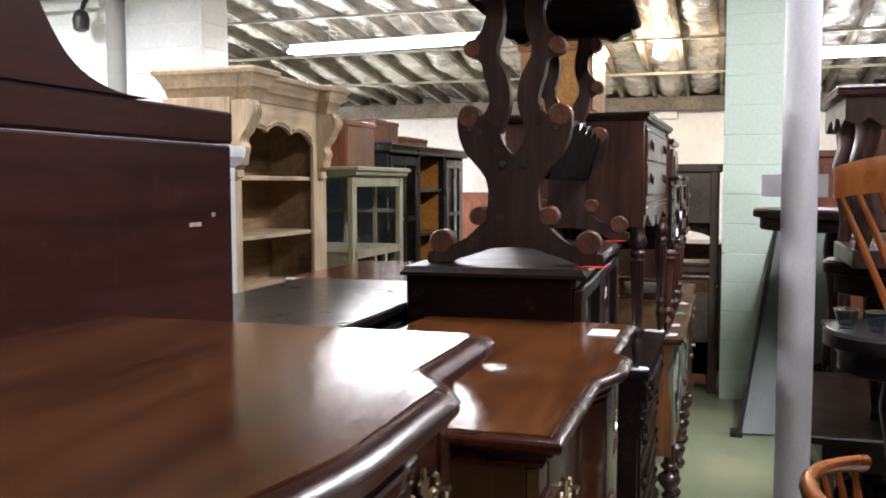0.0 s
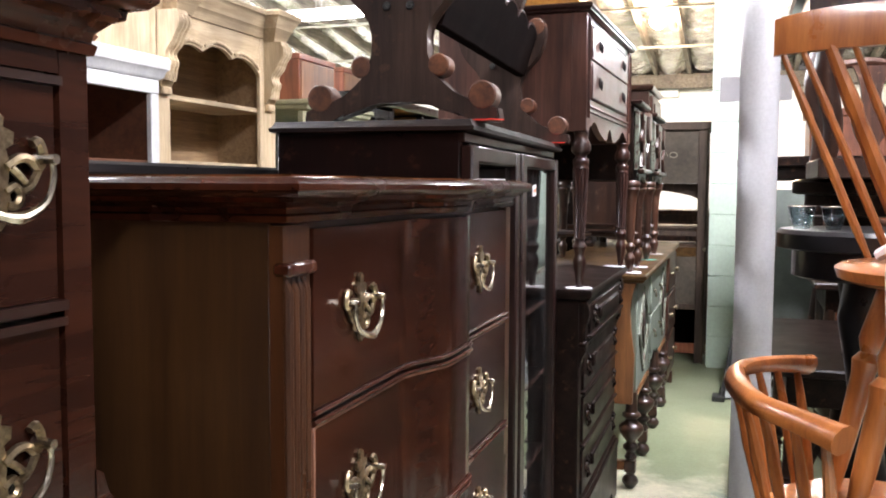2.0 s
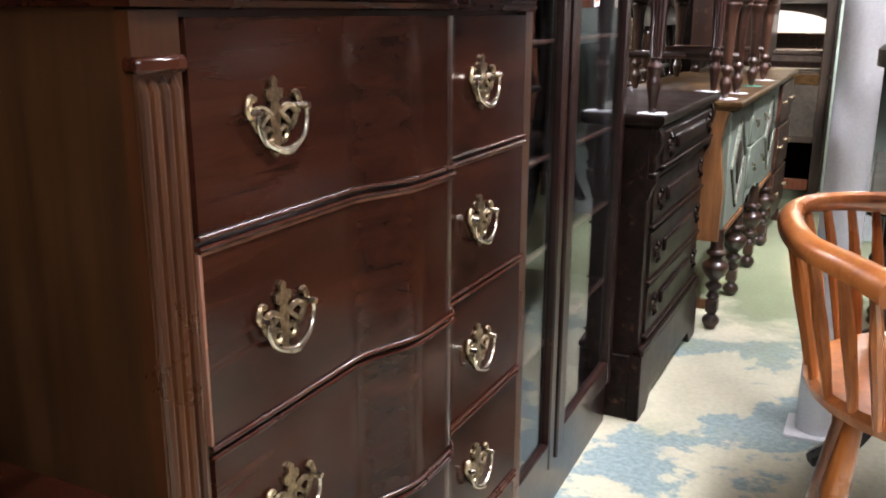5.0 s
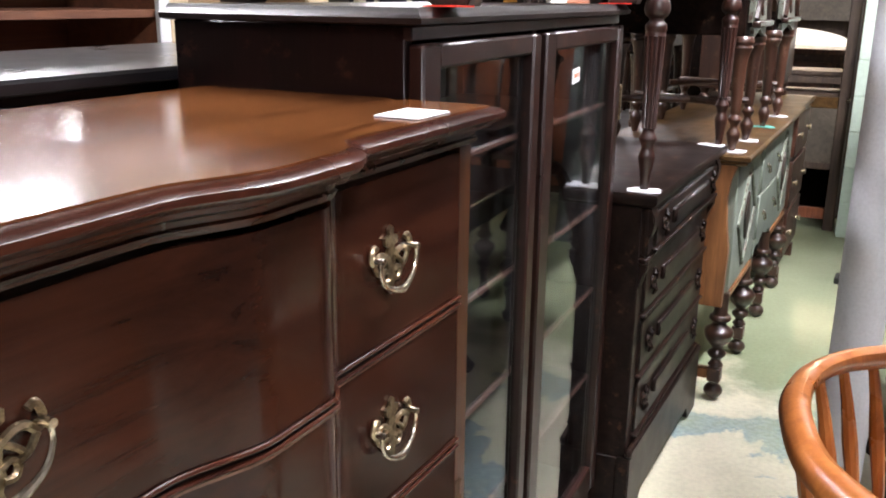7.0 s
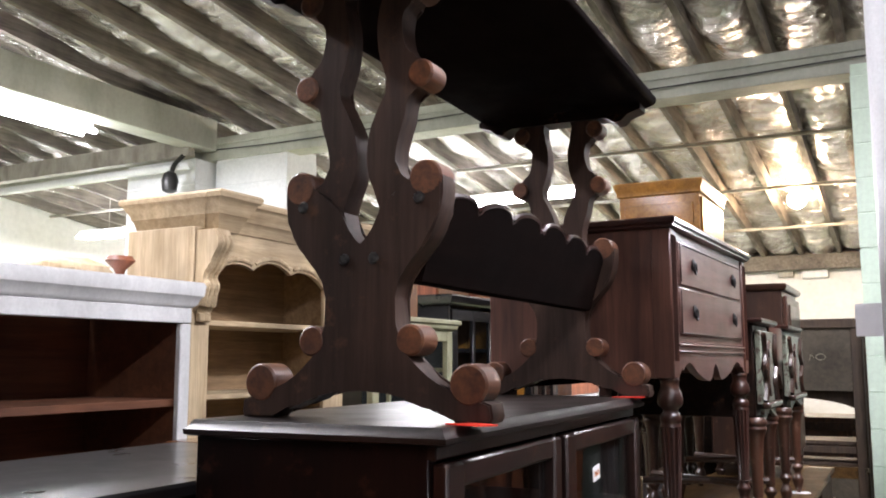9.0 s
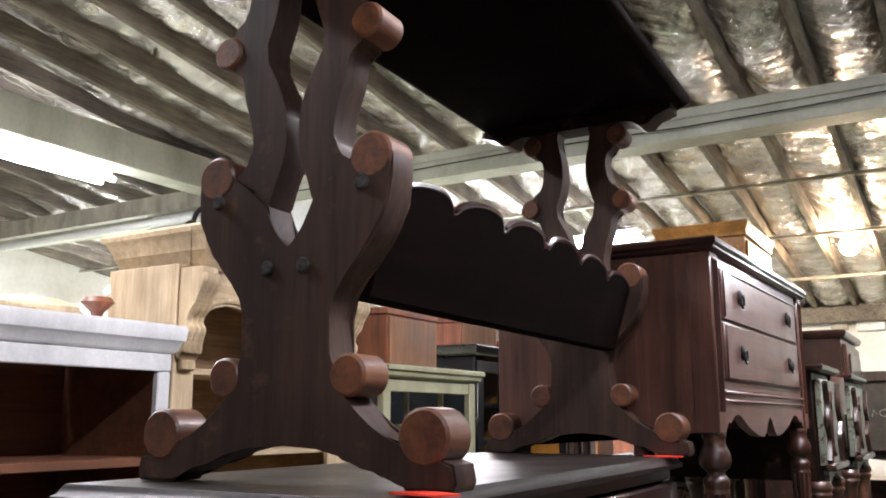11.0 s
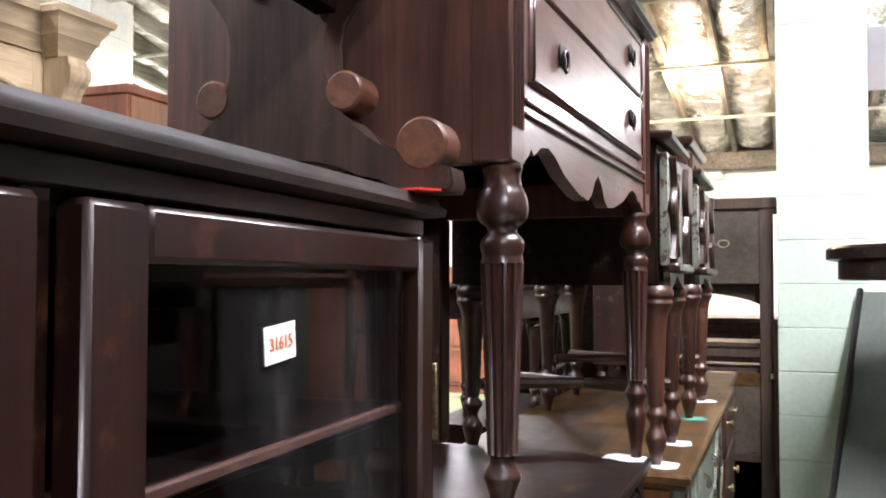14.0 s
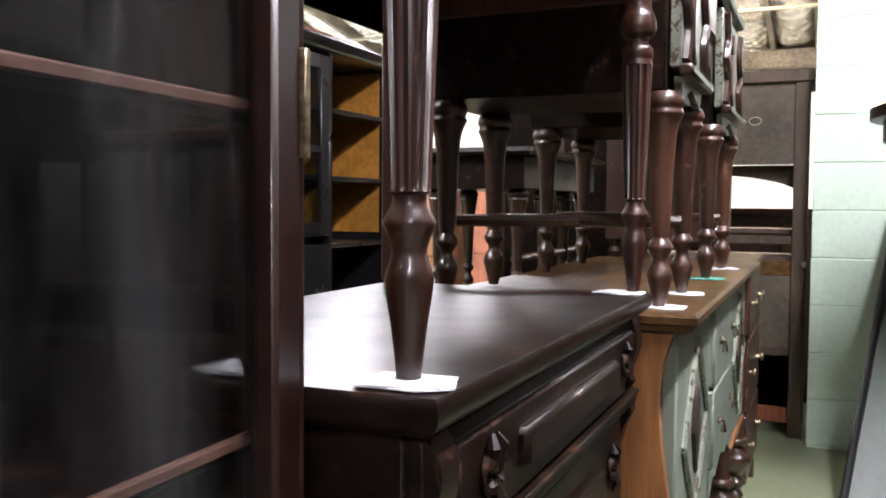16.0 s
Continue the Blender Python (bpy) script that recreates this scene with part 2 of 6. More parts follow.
def make_foil():
    m, t, b = nodes_of("foil_insulation")
    v = mapped(t, (1, 1, 1))
    crease = noise_tex(t, mapped(t, (1.6, 3.4, 1)), 1.5, 6, 0.56, 1.6)
    c = ramp(t, noise_tex(t, v, 1.6, 5, 0.6), [(0.35, (0.58, 0.54, 0.51)), (0.65, (0.97, 0.95, 0.94))])
    t.links.new(c, b.inputs["Base Color"])
    b.inputs["Metallic"].default_value = 1.0
    t.links.new(scaled(t, crease, 0.08, 0.36), b.inputs["Roughness"])
    bump(t, b, crease, 1.0, 0.22)
    return m


def make_floor():
    m, t, b = nodes_of("worn_painted_concrete")
    v = mapped(t, (1, 1, 1))
    big = noise_tex(t, v, 1.3, 7, 0.62, 0.4)
    mid = noise_tex(t, mapped(t, (1.7, 1.7, 1)), 1.5, 8, 0.62, 0.2)
    fine = noise_tex(t, v, 60, 5, 0.6)
    worn = ramp(t, mid, [(0.3, (0.74, 0.70, 0.53)), (0.7, (0.56, 0.55, 0.40))])
    blue = ramp(t, fine, [(0.3, (0.24, 0.33, 0.34)), (0.7, (0.36, 0.45, 0.45))])
    c = mixed(t, ramp(t, mid, [(0.53, (0, 0, 0)), (0.555, (1, 1, 1))]), worn, blue)
    c = mixed(t, ramp(t, big, [(0.56, (0, 0, 0)), (0.68, (1, 1, 1))]), c, (0.44, 0.48, 0.31))
    pos = t.nodes.new("ShaderNodeSeparateXYZ")
    t.links.new(v, pos.inputs["Vector"])
    edge = t.nodes.new("ShaderNodeMath")
    edge.operation = "MULTIPLY_ADD"
    t.links.new(mid, edge.inputs[0])
    edge.inputs[1].default_value = 2.4
    t.links.new(pos.outputs["Y"], edge.inputs[2])
    whole = t.nodes.new("ShaderNodeMapRange")
    whole.inputs["From Min"].default_value, whole.inputs["From Max"].default_value = 4.9, 5.4
    t.links.new(edge.outputs["Value"], whole.inputs["Value"])
    # Whole green paint farther off, also darkened to stand for weaker light.
    dimmed_paint = ramp(t, big, [(0.35, (0.25, 0.29, 0.17)), (0.65, (0.34, 0.38, 0.24))])
    c = mixed(t, whole.outputs["Result"], c, dimmed_paint)
    c = mixed(t, 0.35, c, ramp(t, fine, [(0.35, (0.65, 0.65, 0.62)), (0.6, (1, 1, 1))]), "MULTIPLY")
    t.links.new(c, b.inputs["Base Color"])
    t.links.new(scaled(t, mid, 0.28, 0.6), b.inputs["Roughness"])
    bump(t, b, fine, 0.1)
    return m


def make_glass(name, tint=(0.95, 0.98, 0.97)):
    m, t, b = nodes_of(name)
    t.nodes.remove(b)
    out = t.nodes["Material Output"]
    clear, gloss = t.nodes.new("ShaderNodeBsdfTransparent"), t.nodes.new("ShaderNodeBsdfGlossy")
    clear.inputs["Color"].default_value = (*tint, 1)
    smear = noise_tex(t, mapped(t, (1, 1, 0.4)), 6, 5, 0.6)
    t.links.new(scaled(t, smear, 0.004, 0.035), gloss.inputs["Roughness"])
    f, mix = t.nodes.new("ShaderNodeLayerWeight"), t.nodes.new("ShaderNodeMixShader")
    f.inputs["Blend"].default_value = 0.5
    steep, share = t.nodes.new("ShaderNodeMath"), t.nodes.new("ShaderNodeMath")
    steep.operation, share.operation = "POWER", "MULTIPLY_ADD"
    t.links.new(f.outputs["Facing"], steep.inputs[0])
    steep.inputs[1].default_value = 4.0
    t.links.new(steep.outputs["Value"], share.inputs[0])
    share.inputs[1].default_value, share.inputs[2].default_value = 0.90, 0.05
    t.links.new(share.outputs["Value"], mix.inputs["Fac"])
    t.links.new(clear.outputs["BSDF"], mix.inputs[1])
    t.links.new(gloss.outputs["BSDF"], mix.inputs[2])
    dust, hazy = t.nodes.new("ShaderNodeBsdfDiffuse"), t.nodes.new("ShaderNodeMixShader")
    dust.inputs["Color"].default_value = (0.60, 0.60, 0.60, 1)
    film = noise_tex(t, mapped(t, (1, 1, 0.25)), 4, 6, 0.65, 0.5)
    t.links.new(ramp(t, film, [(0.5, (0.0, 0.0, 0.0)), (0.62, (0.008, 0.008, 0.008)), (0.8, (0.05, 0.05, 0.05))]), hazy.inputs["Fac"])
    t.links.new(mix.outputs["Shader"], hazy.inputs[1])
    t.links.new(dust.outputs["BSDF"], hazy.inputs[2])
    t.links.new(hazy.outputs["Shader"], out.inputs["Surface"])
    return m


def make_paper():
    """A thin sheet that lets some of the light behind it through."""
    m, t, b = nodes_of("thin_paper")
    through_it, mix = t.nodes.new("ShaderNodeBsdfTranslucent"), t.nodes.new("ShaderNodeMixShader")
    tone = ramp(t, noise_tex(t, mapped(t, (1, 1, 1)), 30, 4, 0.6), [(0.3, (0.78, 0.79, 0.82)), (0.7, (0.86, 0.86, 0.88))])
    t.links.new(tone, b.inputs["Base Color"])
    t.links.new(tone, through_it.inputs["Color"])
    b.inputs["Roughness"].default_value = 0.7
    mix.inputs["Fac"].default_value = 0.5
    t.links.new(b.outputs["BSDF"], mix.inputs[1])
    t.links.new(through_it.outputs["BSDF"], mix.inputs[2])
    t.links.new(mix.outputs["Shader"], t.nodes["Material Output"].inputs["Surface"])
    return m


THIN = make_paper()
FOIL, FLOOR = make_foil(), make_floor()
GLASS = make_glass("old_glass", (0.70, 0.76, 0.78))


# ---- building tools ----
def origin(ob):
    p = Vector((0, 0, 0))
    while ob is not None:
        p += ob.location
        ob = ob.parent
    return p


def mesh_of(bm, m, shift=(0, 0, 0), smooth=38):
    bmesh.ops.recalc_face_normals(bm, faces=bm.faces)
    me = bpy.data.meshes.new("mesh")
    s = Vector(shift)
    for v in bm.verts:
        v.co -= s
    bm.to_mesh(me)
    bm.free()
    me.materials.append(m)
    if smooth:
        me.shade_smooth()
        me.set_sharp_from_angle(angle=radians(smooth))
    return me


def thing(name, label, category, x, y, z=0.0, group="", kind=""):
    ob = new(name)
    ob.location = (x, y, z)
    ob.empty_display_size = 0.1
    return tagged(ob, label, category, group, kind)


def part(name, bm, m, parent, label=""):
    me = mesh_of(bm, m, origin(parent))
    me.name = name
    ob = new(name, me)
    ob.parent = parent
    return tagged(ob, label)


def shared(name, me, parent, x, y, z, rz=0.0, label=""):
    """A part on mesh data that alike parts share, set at a place in the world."""
    ob = new(name, me)
    ob.parent = parent
    ob.location = Vector((x, y, z)) - origin(parent)
    ob.rotation_euler = (0, 0, radians(rz))
    return tagged(ob, label)


def single(name, bm, m, label, category, group="", kind=""):
    me = mesh_of(bm, m)
    return tagged(new(name, me), label, category, group, kind)


def box(x0, x1, y0, y1, z0, z1, bevel=0.003, bm=None):
    bm = bm or bmesh.new()
    r = bmesh.ops.create_cube(bm, size=1)["verts"]
    for v in r:
        v.co = ((x0 + x1) / 2 + v.co.x * (x1 - x0), (y0 + y1) / 2 + v.co.y * (y1 - y0), (z0 + z1) / 2 + v.co.z * (z1 - z0))
    if bevel:
        e = list({e for v in r for e in v.link_edges})
        bmesh.ops.bevel(bm, geom=e, offset=min(bevel, 0.3 * min(abs(x1 - x0), abs(y1 - y0), abs(z1 - z0))), segments=1, affect="EDGES")
    return bm


def prism(pts, axis, a, b, bevel=0.0, bm=None):
    """A flat outline carried from a to b along an axis. Outline: (y, z) for x, (x, z) for y, (x, y) for z."""
    bm = bm or bmesh.new()
    put = {"x": lambda p, k: (k, p[0], p[1]), "y": lambda p, k: (p[0], k, p[1]), "z": lambda p, k: (p[0], p[1], k)}[axis]
    lo, hi = [bm.verts.new(put(p, a)) for p in pts], [bm.verts.new(put(p, b)) for p in pts]
    f1, f2 = bm.faces.new(lo), bm.faces.new(hi)
    for i in range(len(pts)):
        j = (i + 1) % len(pts)
        bm.faces.new((lo[i], lo[j], hi[j], hi[i]))
    if bevel:
        bmesh.ops.bevel(bm, geom=list(f1.edges) + list(f2.edges), offset=bevel, segments=2, affect="EDGES")
    return bm


def lathe(prof, cx, cy, seg=18, flutes=None, bm=None):
    """Turned work: (radius, z) rings. flutes: (z0, z1, count, depth)."""
    bm = bm or bmesh.new()
    n = seg if not flutes else flutes[2] * 4
    rings = []
    for r, z in prof:
        ring = []
        for i in range(n):
            a, q = 2 * math.pi * i / n, r
            if flutes and flutes[0] <= z <= flutes[1] and i % 4 in (1, 2):
                q = r - flutes[3]
            ring.append(bm.verts.new((cx + q * math.cos(a), cy + q * math.sin(a), z)))
        rings.append(ring)
    for p, q in zip(rings, rings[1:]):
        for i in range(n):
            bm.faces.new((p[i], p[(i + 1) % n], q[(i + 1) % n], q[i]))
    bm.faces.new(rings[0][::-1])
    bm.faces.new(rings[-1])
    return bm


def turned(prof):
    """A profile of turned work with its coves and beads rounded."""
    return [(max(p.x, 0.004), p.y) for p in spline([Vector(q) for q in prof], 3)]


def spline(pts, n=6, closed=False):
    """Catmull-Rom through points of any size."""
    out, k = [], len(pts)
    for i in range(k if closed else k - 1):
        g = [Vector(pts[(i + d) % k] if closed else pts[min(max(i + d, 0), k - 1)]) for d in (-1, 0, 1, 2)]
        for s in range(n):
            u = s / n
            out.append(0.5 * (2 * g[1] + (g[2] - g[0]) * u + (2 * g[0] - 5 * g[1] + 4 * g[2] - g[3]) * u * u + (3 * g[1] - g[0] - 3 * g[2] + g[3]) * u ** 3))
    if not closed:
        out.append(Vector(pts[-1]))
    return out


def tube(pts, radius, seg=8, bm=None, flat=1.0):
    """A rod along points; radius is one number or one for each point."""
    bm = bm or bmesh.new()
    pts = [Vector(p) for p in pts]
    rr = radius if isinstance(radius, (list, tuple)) else [radius] * len(pts)
    rings, side = [], None
    for i, p in enumerate(pts):
        d = (pts[min(i + 1, len(pts) - 1)] - pts[max(i - 1, 0)]).normalized()
        if side is None:
            side = d.orthogonal().normalized()
        side = (side - d * side.dot(d)).normalized()
        up = d.cross(side)
        rings.append([bm.verts.new(p + rr[i] * (math.cos(2 * math.pi * j / seg) * side + flat * math.sin(2 * math.pi * j / seg) * up)) for j in range(seg)])
    for p, q in zip(rings, rings[1:]):
        for j in range(seg):
            bm.faces.new((p[j], p[(j + 1) % seg], q[(j + 1) % seg], q[j]))
    bm.faces.new(rings[0][::-1])
    bm.faces.new(rings[-1])
    return bm


def inset_ring(pts, d):
    """An outline drawn in by d (counter-clockwise)."""
    out, n = [], len(pts)
    for i in range(n):
        a, b, c = (Vector(pts[(i + k) % n]) for k in (-1, 0, 1))
        u, v = (b - a).normalized(), (c - b).normalized()
        nu, nv = Vector((-u.y, u.x)), Vector((-v.y, v.x))
        m = (nu + nv)
        m = m / max(m.length_squared, 0.4) * 2
        out.append(b + m * d)
    return out


def slab(outline, prof, bm=None):
    """A top or moulding: the outline, drawn in by each (inset, z) of the profile, from below to above."""
    bm = bm or bmesh.new()
    rings = []
    for d, z in prof:
        rings.append([bm.verts.new((p.x, p.y, z)) for p in inset_ring([Vector(q) for q in outline], d)])
    n = len(outline)
    for p, q in zip(rings, rings[1:]):
        for i in range(n):
            bm.faces.new((p[i], p[(i + 1) % n], q[(i + 1) % n], q[i]))
    bm.faces.new(rings[0][::-1])
    bm.faces.new(rings[-1])
    return bm


def rect(x0, x1, y0, y1):
    return [(x0, y0), (x1, y0), (x1, y1), (x0, y1)]


def ease(u):
    u = min(max(u, 0.0), 1.0)
    return u * u * (3 - 2 * u)


# ---- structure ----
def structure(name, bm, m, label, category):
    return single(name, bm, m, label, category, kind="structure")


structure("floor", box(-9, 4.2, -3, 12.4, -0.12, 0, 0), FLOOR, "worn green and blue painted concrete floor", "floor")
structure("wall_north", box(-9, 4.2, 12.4, 12.6, 0, 2.9, 0), WALLWHITE, "white painted plaster back wall", "wall")
# South and east walls are unseen, added dark to hold back the light.
structure("wall_south", box(-9, 4.2, -3.2, -3, 0, 4.8, 0), WALLDARK, "plain dark wall added out of view", "wall")
structure("wall_west", box(-9.2, -9, -3.2, 12.6, 0, 4.8, 0), WALLWHITE, "white painted plaster wall", "wall")
structure("wall_east", box(1.9, 2.1, -3.0, 12.4, 0, 4.8, 0), WALLDARK, "plain dark wall added out of view on the east", "wall")


def build_ceiling():
    """Foil lining that sags between joists along the slope of the roof."""
    bm = bmesh.new()
    bay, per, ny = 0.42, 8, 260
    xs = [-9.3 + bay * i / per for i in range(int(13.8 / bay * per) + 1)]
    rows = []
    for j in range(ny + 1):
        y = -3.2 + 15.8 * j / ny
        row = []
        for i, x in enumerate(xs):
            u = (i % per) / per
            sag = 0.13 * math.sin(math.pi * u) ** 0.7 if 0 < u < 1 else 0
            n = noise.noise(Vector((x * 1.1, y * 1.7, 0.3))) * 0.06 + noise.noise(Vector((x * 4.3, y * 5.1, 2.0))) * 0.028 + noise.noise(Vector((x * 2.6, y * 13.0, 5.0))) * 0.022 * math.sin(math.pi * u)
            row.append(bm.verts.new((x, y, roof(y) + 0.10 - sag * (0.6 + 0.4 * math.sin(y * 2.3 + x)) + n)))
        rows.append(row)
    for p, q in zip(rows, rows[1:]):
        for i in range(len(xs) - 1):
            bm.faces.new((p[i], p[i + 1], q[i + 1], q[i]))
    structure("ceiling", bm, FOIL, "crinkled silver foil insulation under the roof", "ceiling")
    deck = bmesh.new()
    v = [deck.verts.new((x, y, roof(y) + dz)) for y in (-3.3, 12.7) for x in (-9.3, 4.5) for dz in (0.30, 0.36)]
    for f in ((0, 2, 6, 4), (1, 5, 7, 3), (0, 1, 3, 2), (4, 6, 7, 5), (0, 4, 5, 1), (2, 3, 7, 6)):
        deck.faces.new([v[k] for k in f])
    structure("ceiling_deck", deck, JOIST, "timber roof deck above the foil", "ceiling")


build_ceiling()


def sloped_bar(x0, x1, y0, y1, drop, deep):
    bm = bmesh.new()
    v = [bm.verts.new((x, y, roof(y) - drop + dz)) for y in (y0, y1) for x in (x0, x1) for dz in (-deep, 0)]
    for f in ((0, 2, 6, 4), (1, 5, 7, 3), (0, 1, 3, 2), (4, 6, 7, 5), (0, 4, 5, 1), (2, 3, 7, 6)):
        bm.faces.new([v[k] for k in f])
    return bm


for i in range(32):
    jx = -8.88 + 0.42 * i
    structure("ceiling_joist", sloped_bar(jx - 0.022, jx + 0.022, -3, 12.4, -0.08, 0.14), JOIST, "dusty timber roof joist along the slope", "joist")
for k, py in enumerate((1.2, 3.9, 8.1, 9.4, 10.8)):
    pz = roof(py) - 0.08
    structure("ceiling_purlin", tube([(-9, py, pz), (4.2, py, pz)], 0.016, 6), STEEL, "thin dusty steel conduit under the joists", "conduit")
structure("beam_main", box(-9, 4.2, 6.48, 6.68, 3.09, 3.28, 0.006), BEAM, "dusty white painted timber beam", "beam")
structure("beam_trim", box(-9, 4.2, 6.455, 6.478, 3.215, 3.275, 0.004), BEAM, "dusty white painted timber trim", "beam")
structure("beam_side", box(-5.05, -4.85, -3, 6.45, 3.16, 3.42, 0.006), BEAM, "dusty white painted timber beam", "beam")
structure("beam_channel", box(-9, -4.95, 6.22, 6.30, 3.09, 3.24, 0.004), STEEL, "rusty painted steel channel on the column", "beam")
structure("beam_pipe", tube([(-9, 6.2, 2.98), (-4.9, 6.2, 3.0)], 0.035, 10), BLOCKWHITE, "white painted pipe below the channel", "pipe")
structure("beam_cable", tube([(-9 + 0.6 * k, 6.447, 3.165 + 0.012 * math.sin(k * 1.3)) for k in range(23)], 0.005, 6), IRON, "thin black cable along the beam", "cable")
structure("beam_far", box(-9, 4.2, 12.15, 12.39, 2.48, 2.66, 0.006), JOIST, "dark timber plate along the back wall", "beam")
structure("baseboard", box(-9, 4.2, 12.36, 12.398, 0, 0.12, 0.004), WALLWHITE, "plain white baseboard", "baseboard")


def block_column(name, x0, x1, y0, y1, top, m, label, block=0.204):
    """Painted concrete blocks with recessed joints, one course on the other."""
    col = tagged(new(name), label, "column", "", "structure")
    col.location = ((x0 + x1) / 2, (y0 + y1) / 2, 0)
    part("core", box(x0 + 0.004, x1 - 0.004, y0 + 0.004, y1 - 0.004, 0, top, 0), m, col)
    me = mesh_of(box(x0, x1, y0, y1, 0.0, block - 0.004, 0.003), m, ((x0 + x1) / 2, (y0 + y1) / 2, 0))
    for k in range(int(top / block)):
        shared("block", me, col, (x0 + x1) / 2, (y0 + y1) / 2, 0.012 + k * block)
    return col


# ---- furniture helpers ----
def curve_front(xf, y0, y1, off=0.0, n=40):
    return [(xf(y0 + (y1 - y0) * i / n) + off, y0 + (y1 - y0) * i / n) for i in range(n + 1)]


def bowed(xf, y0, y1, back, z0, z1, off=0.0, bm=None):
    """A board whose front follows the case's curve."""
    return prism([(back, y0)] + curve_front(xf, y0, y1, off) + [(back, y1)], "z", z0, z1, 0.0, bm)


def make_pull(size=1.0):
    """Pierced batwing plate with a swinging bail, facing +x, centred on its posts."""
    half = [(0, 0.040), (0.005, 0.036), (0.004, 0.030), (0.013, 0.027), (0.012, 0.019), (0.006, 0.016), (0.009, 0.006), (0.007, -0.006), (0.009, -0.018), (0.005, -0.026), (0.006, -0.031), (0, -0.037)]
    pts = half + [(-a, b) for a, b in half[-2:0:-1]]
    bm = prism([(a * size, b * size) for a, b in pts], "x", 0.0005, 0.004)
    for s in (-1, 1):
        for path, r in (([(0.006, 0.004), (0.016, 0.010), (0.026, 0.010), (0.034, 0.004), (0.039, 0.012), (0.035, 0.022), (0.029, 0.020)], 0.0034),
                        ([(0.005, -0.012), (0.013, -0.008), (0.018, -0.014), (0.014, -0.021), (0.006, -0.020)], 0.0030),
                        ([(0.018, -0.012), (0.027, -0.008), (0.034, 0.002)], 0.0030),
                        ([(0.010, 0.004), (0.017, -0.001), (0.022, -0.006)], 0.0028)):
            tube([(0.003, s * a * size, b * size) for a, b in spline([Vector(p) for p in path], 4)], r * size, 6, bm)
    bail = spline([Vector((a, b)) for a, b in ((-0.036, 0.010), (-0.037, -0.004), (-0.027, -0.020), (0, -0.029), (0.027, -0.020), (0.037, -0.004), (0.036, 0.010))], 5)
    ring = tube([(0.013 + 0.004 * (1 - abs(p.x) / 0.037), p.x * size, p.y * size) for p in bail],
                [size * (0.0022 + 0.0022 * (1 - abs(p.x) / 0.037)) for p in bail], 8)
    for s in (-1, 1):
        tube([(0.0, s * 0.036 * size, 0.010 * size), (0.017, s * 0.036 * size, 0.010 * size)], [0.0045 * size, 0.0035 * size], 8, ring)
    return mesh_of(bm, BRASS), mesh_of(ring, SILVER)


PULL, BAIL = make_pull()


def add_pull(drawer, x, y, z, rz=0.0):
    p = shared("drawer_pull", PULL, drawer, x, y, z, rz, "pierced aged brass pull")
    shared("bail", BAIL, drawer, x, y, z, rz)
    return p


def knob_mesh(r, deep, m):
    bm = lathe([(r * 0.45, 0), (r * 0.4, deep * 0.4), (r, deep * 0.6), (r, deep * 0.85), (r * 0.55, deep)], 0, 0, 12)
    bmesh.ops.rotate(bm, verts=bm.verts, cent=(0, 0, 0), matrix=Matrix.Rotation(radians(90), 3, "Y"))
    return mesh_of(bm, m)


KNOB = knob_mesh(0.016, 0.022, BRASS)
DARKKNOB = knob_mesh(0.014, 0.02, IRON)


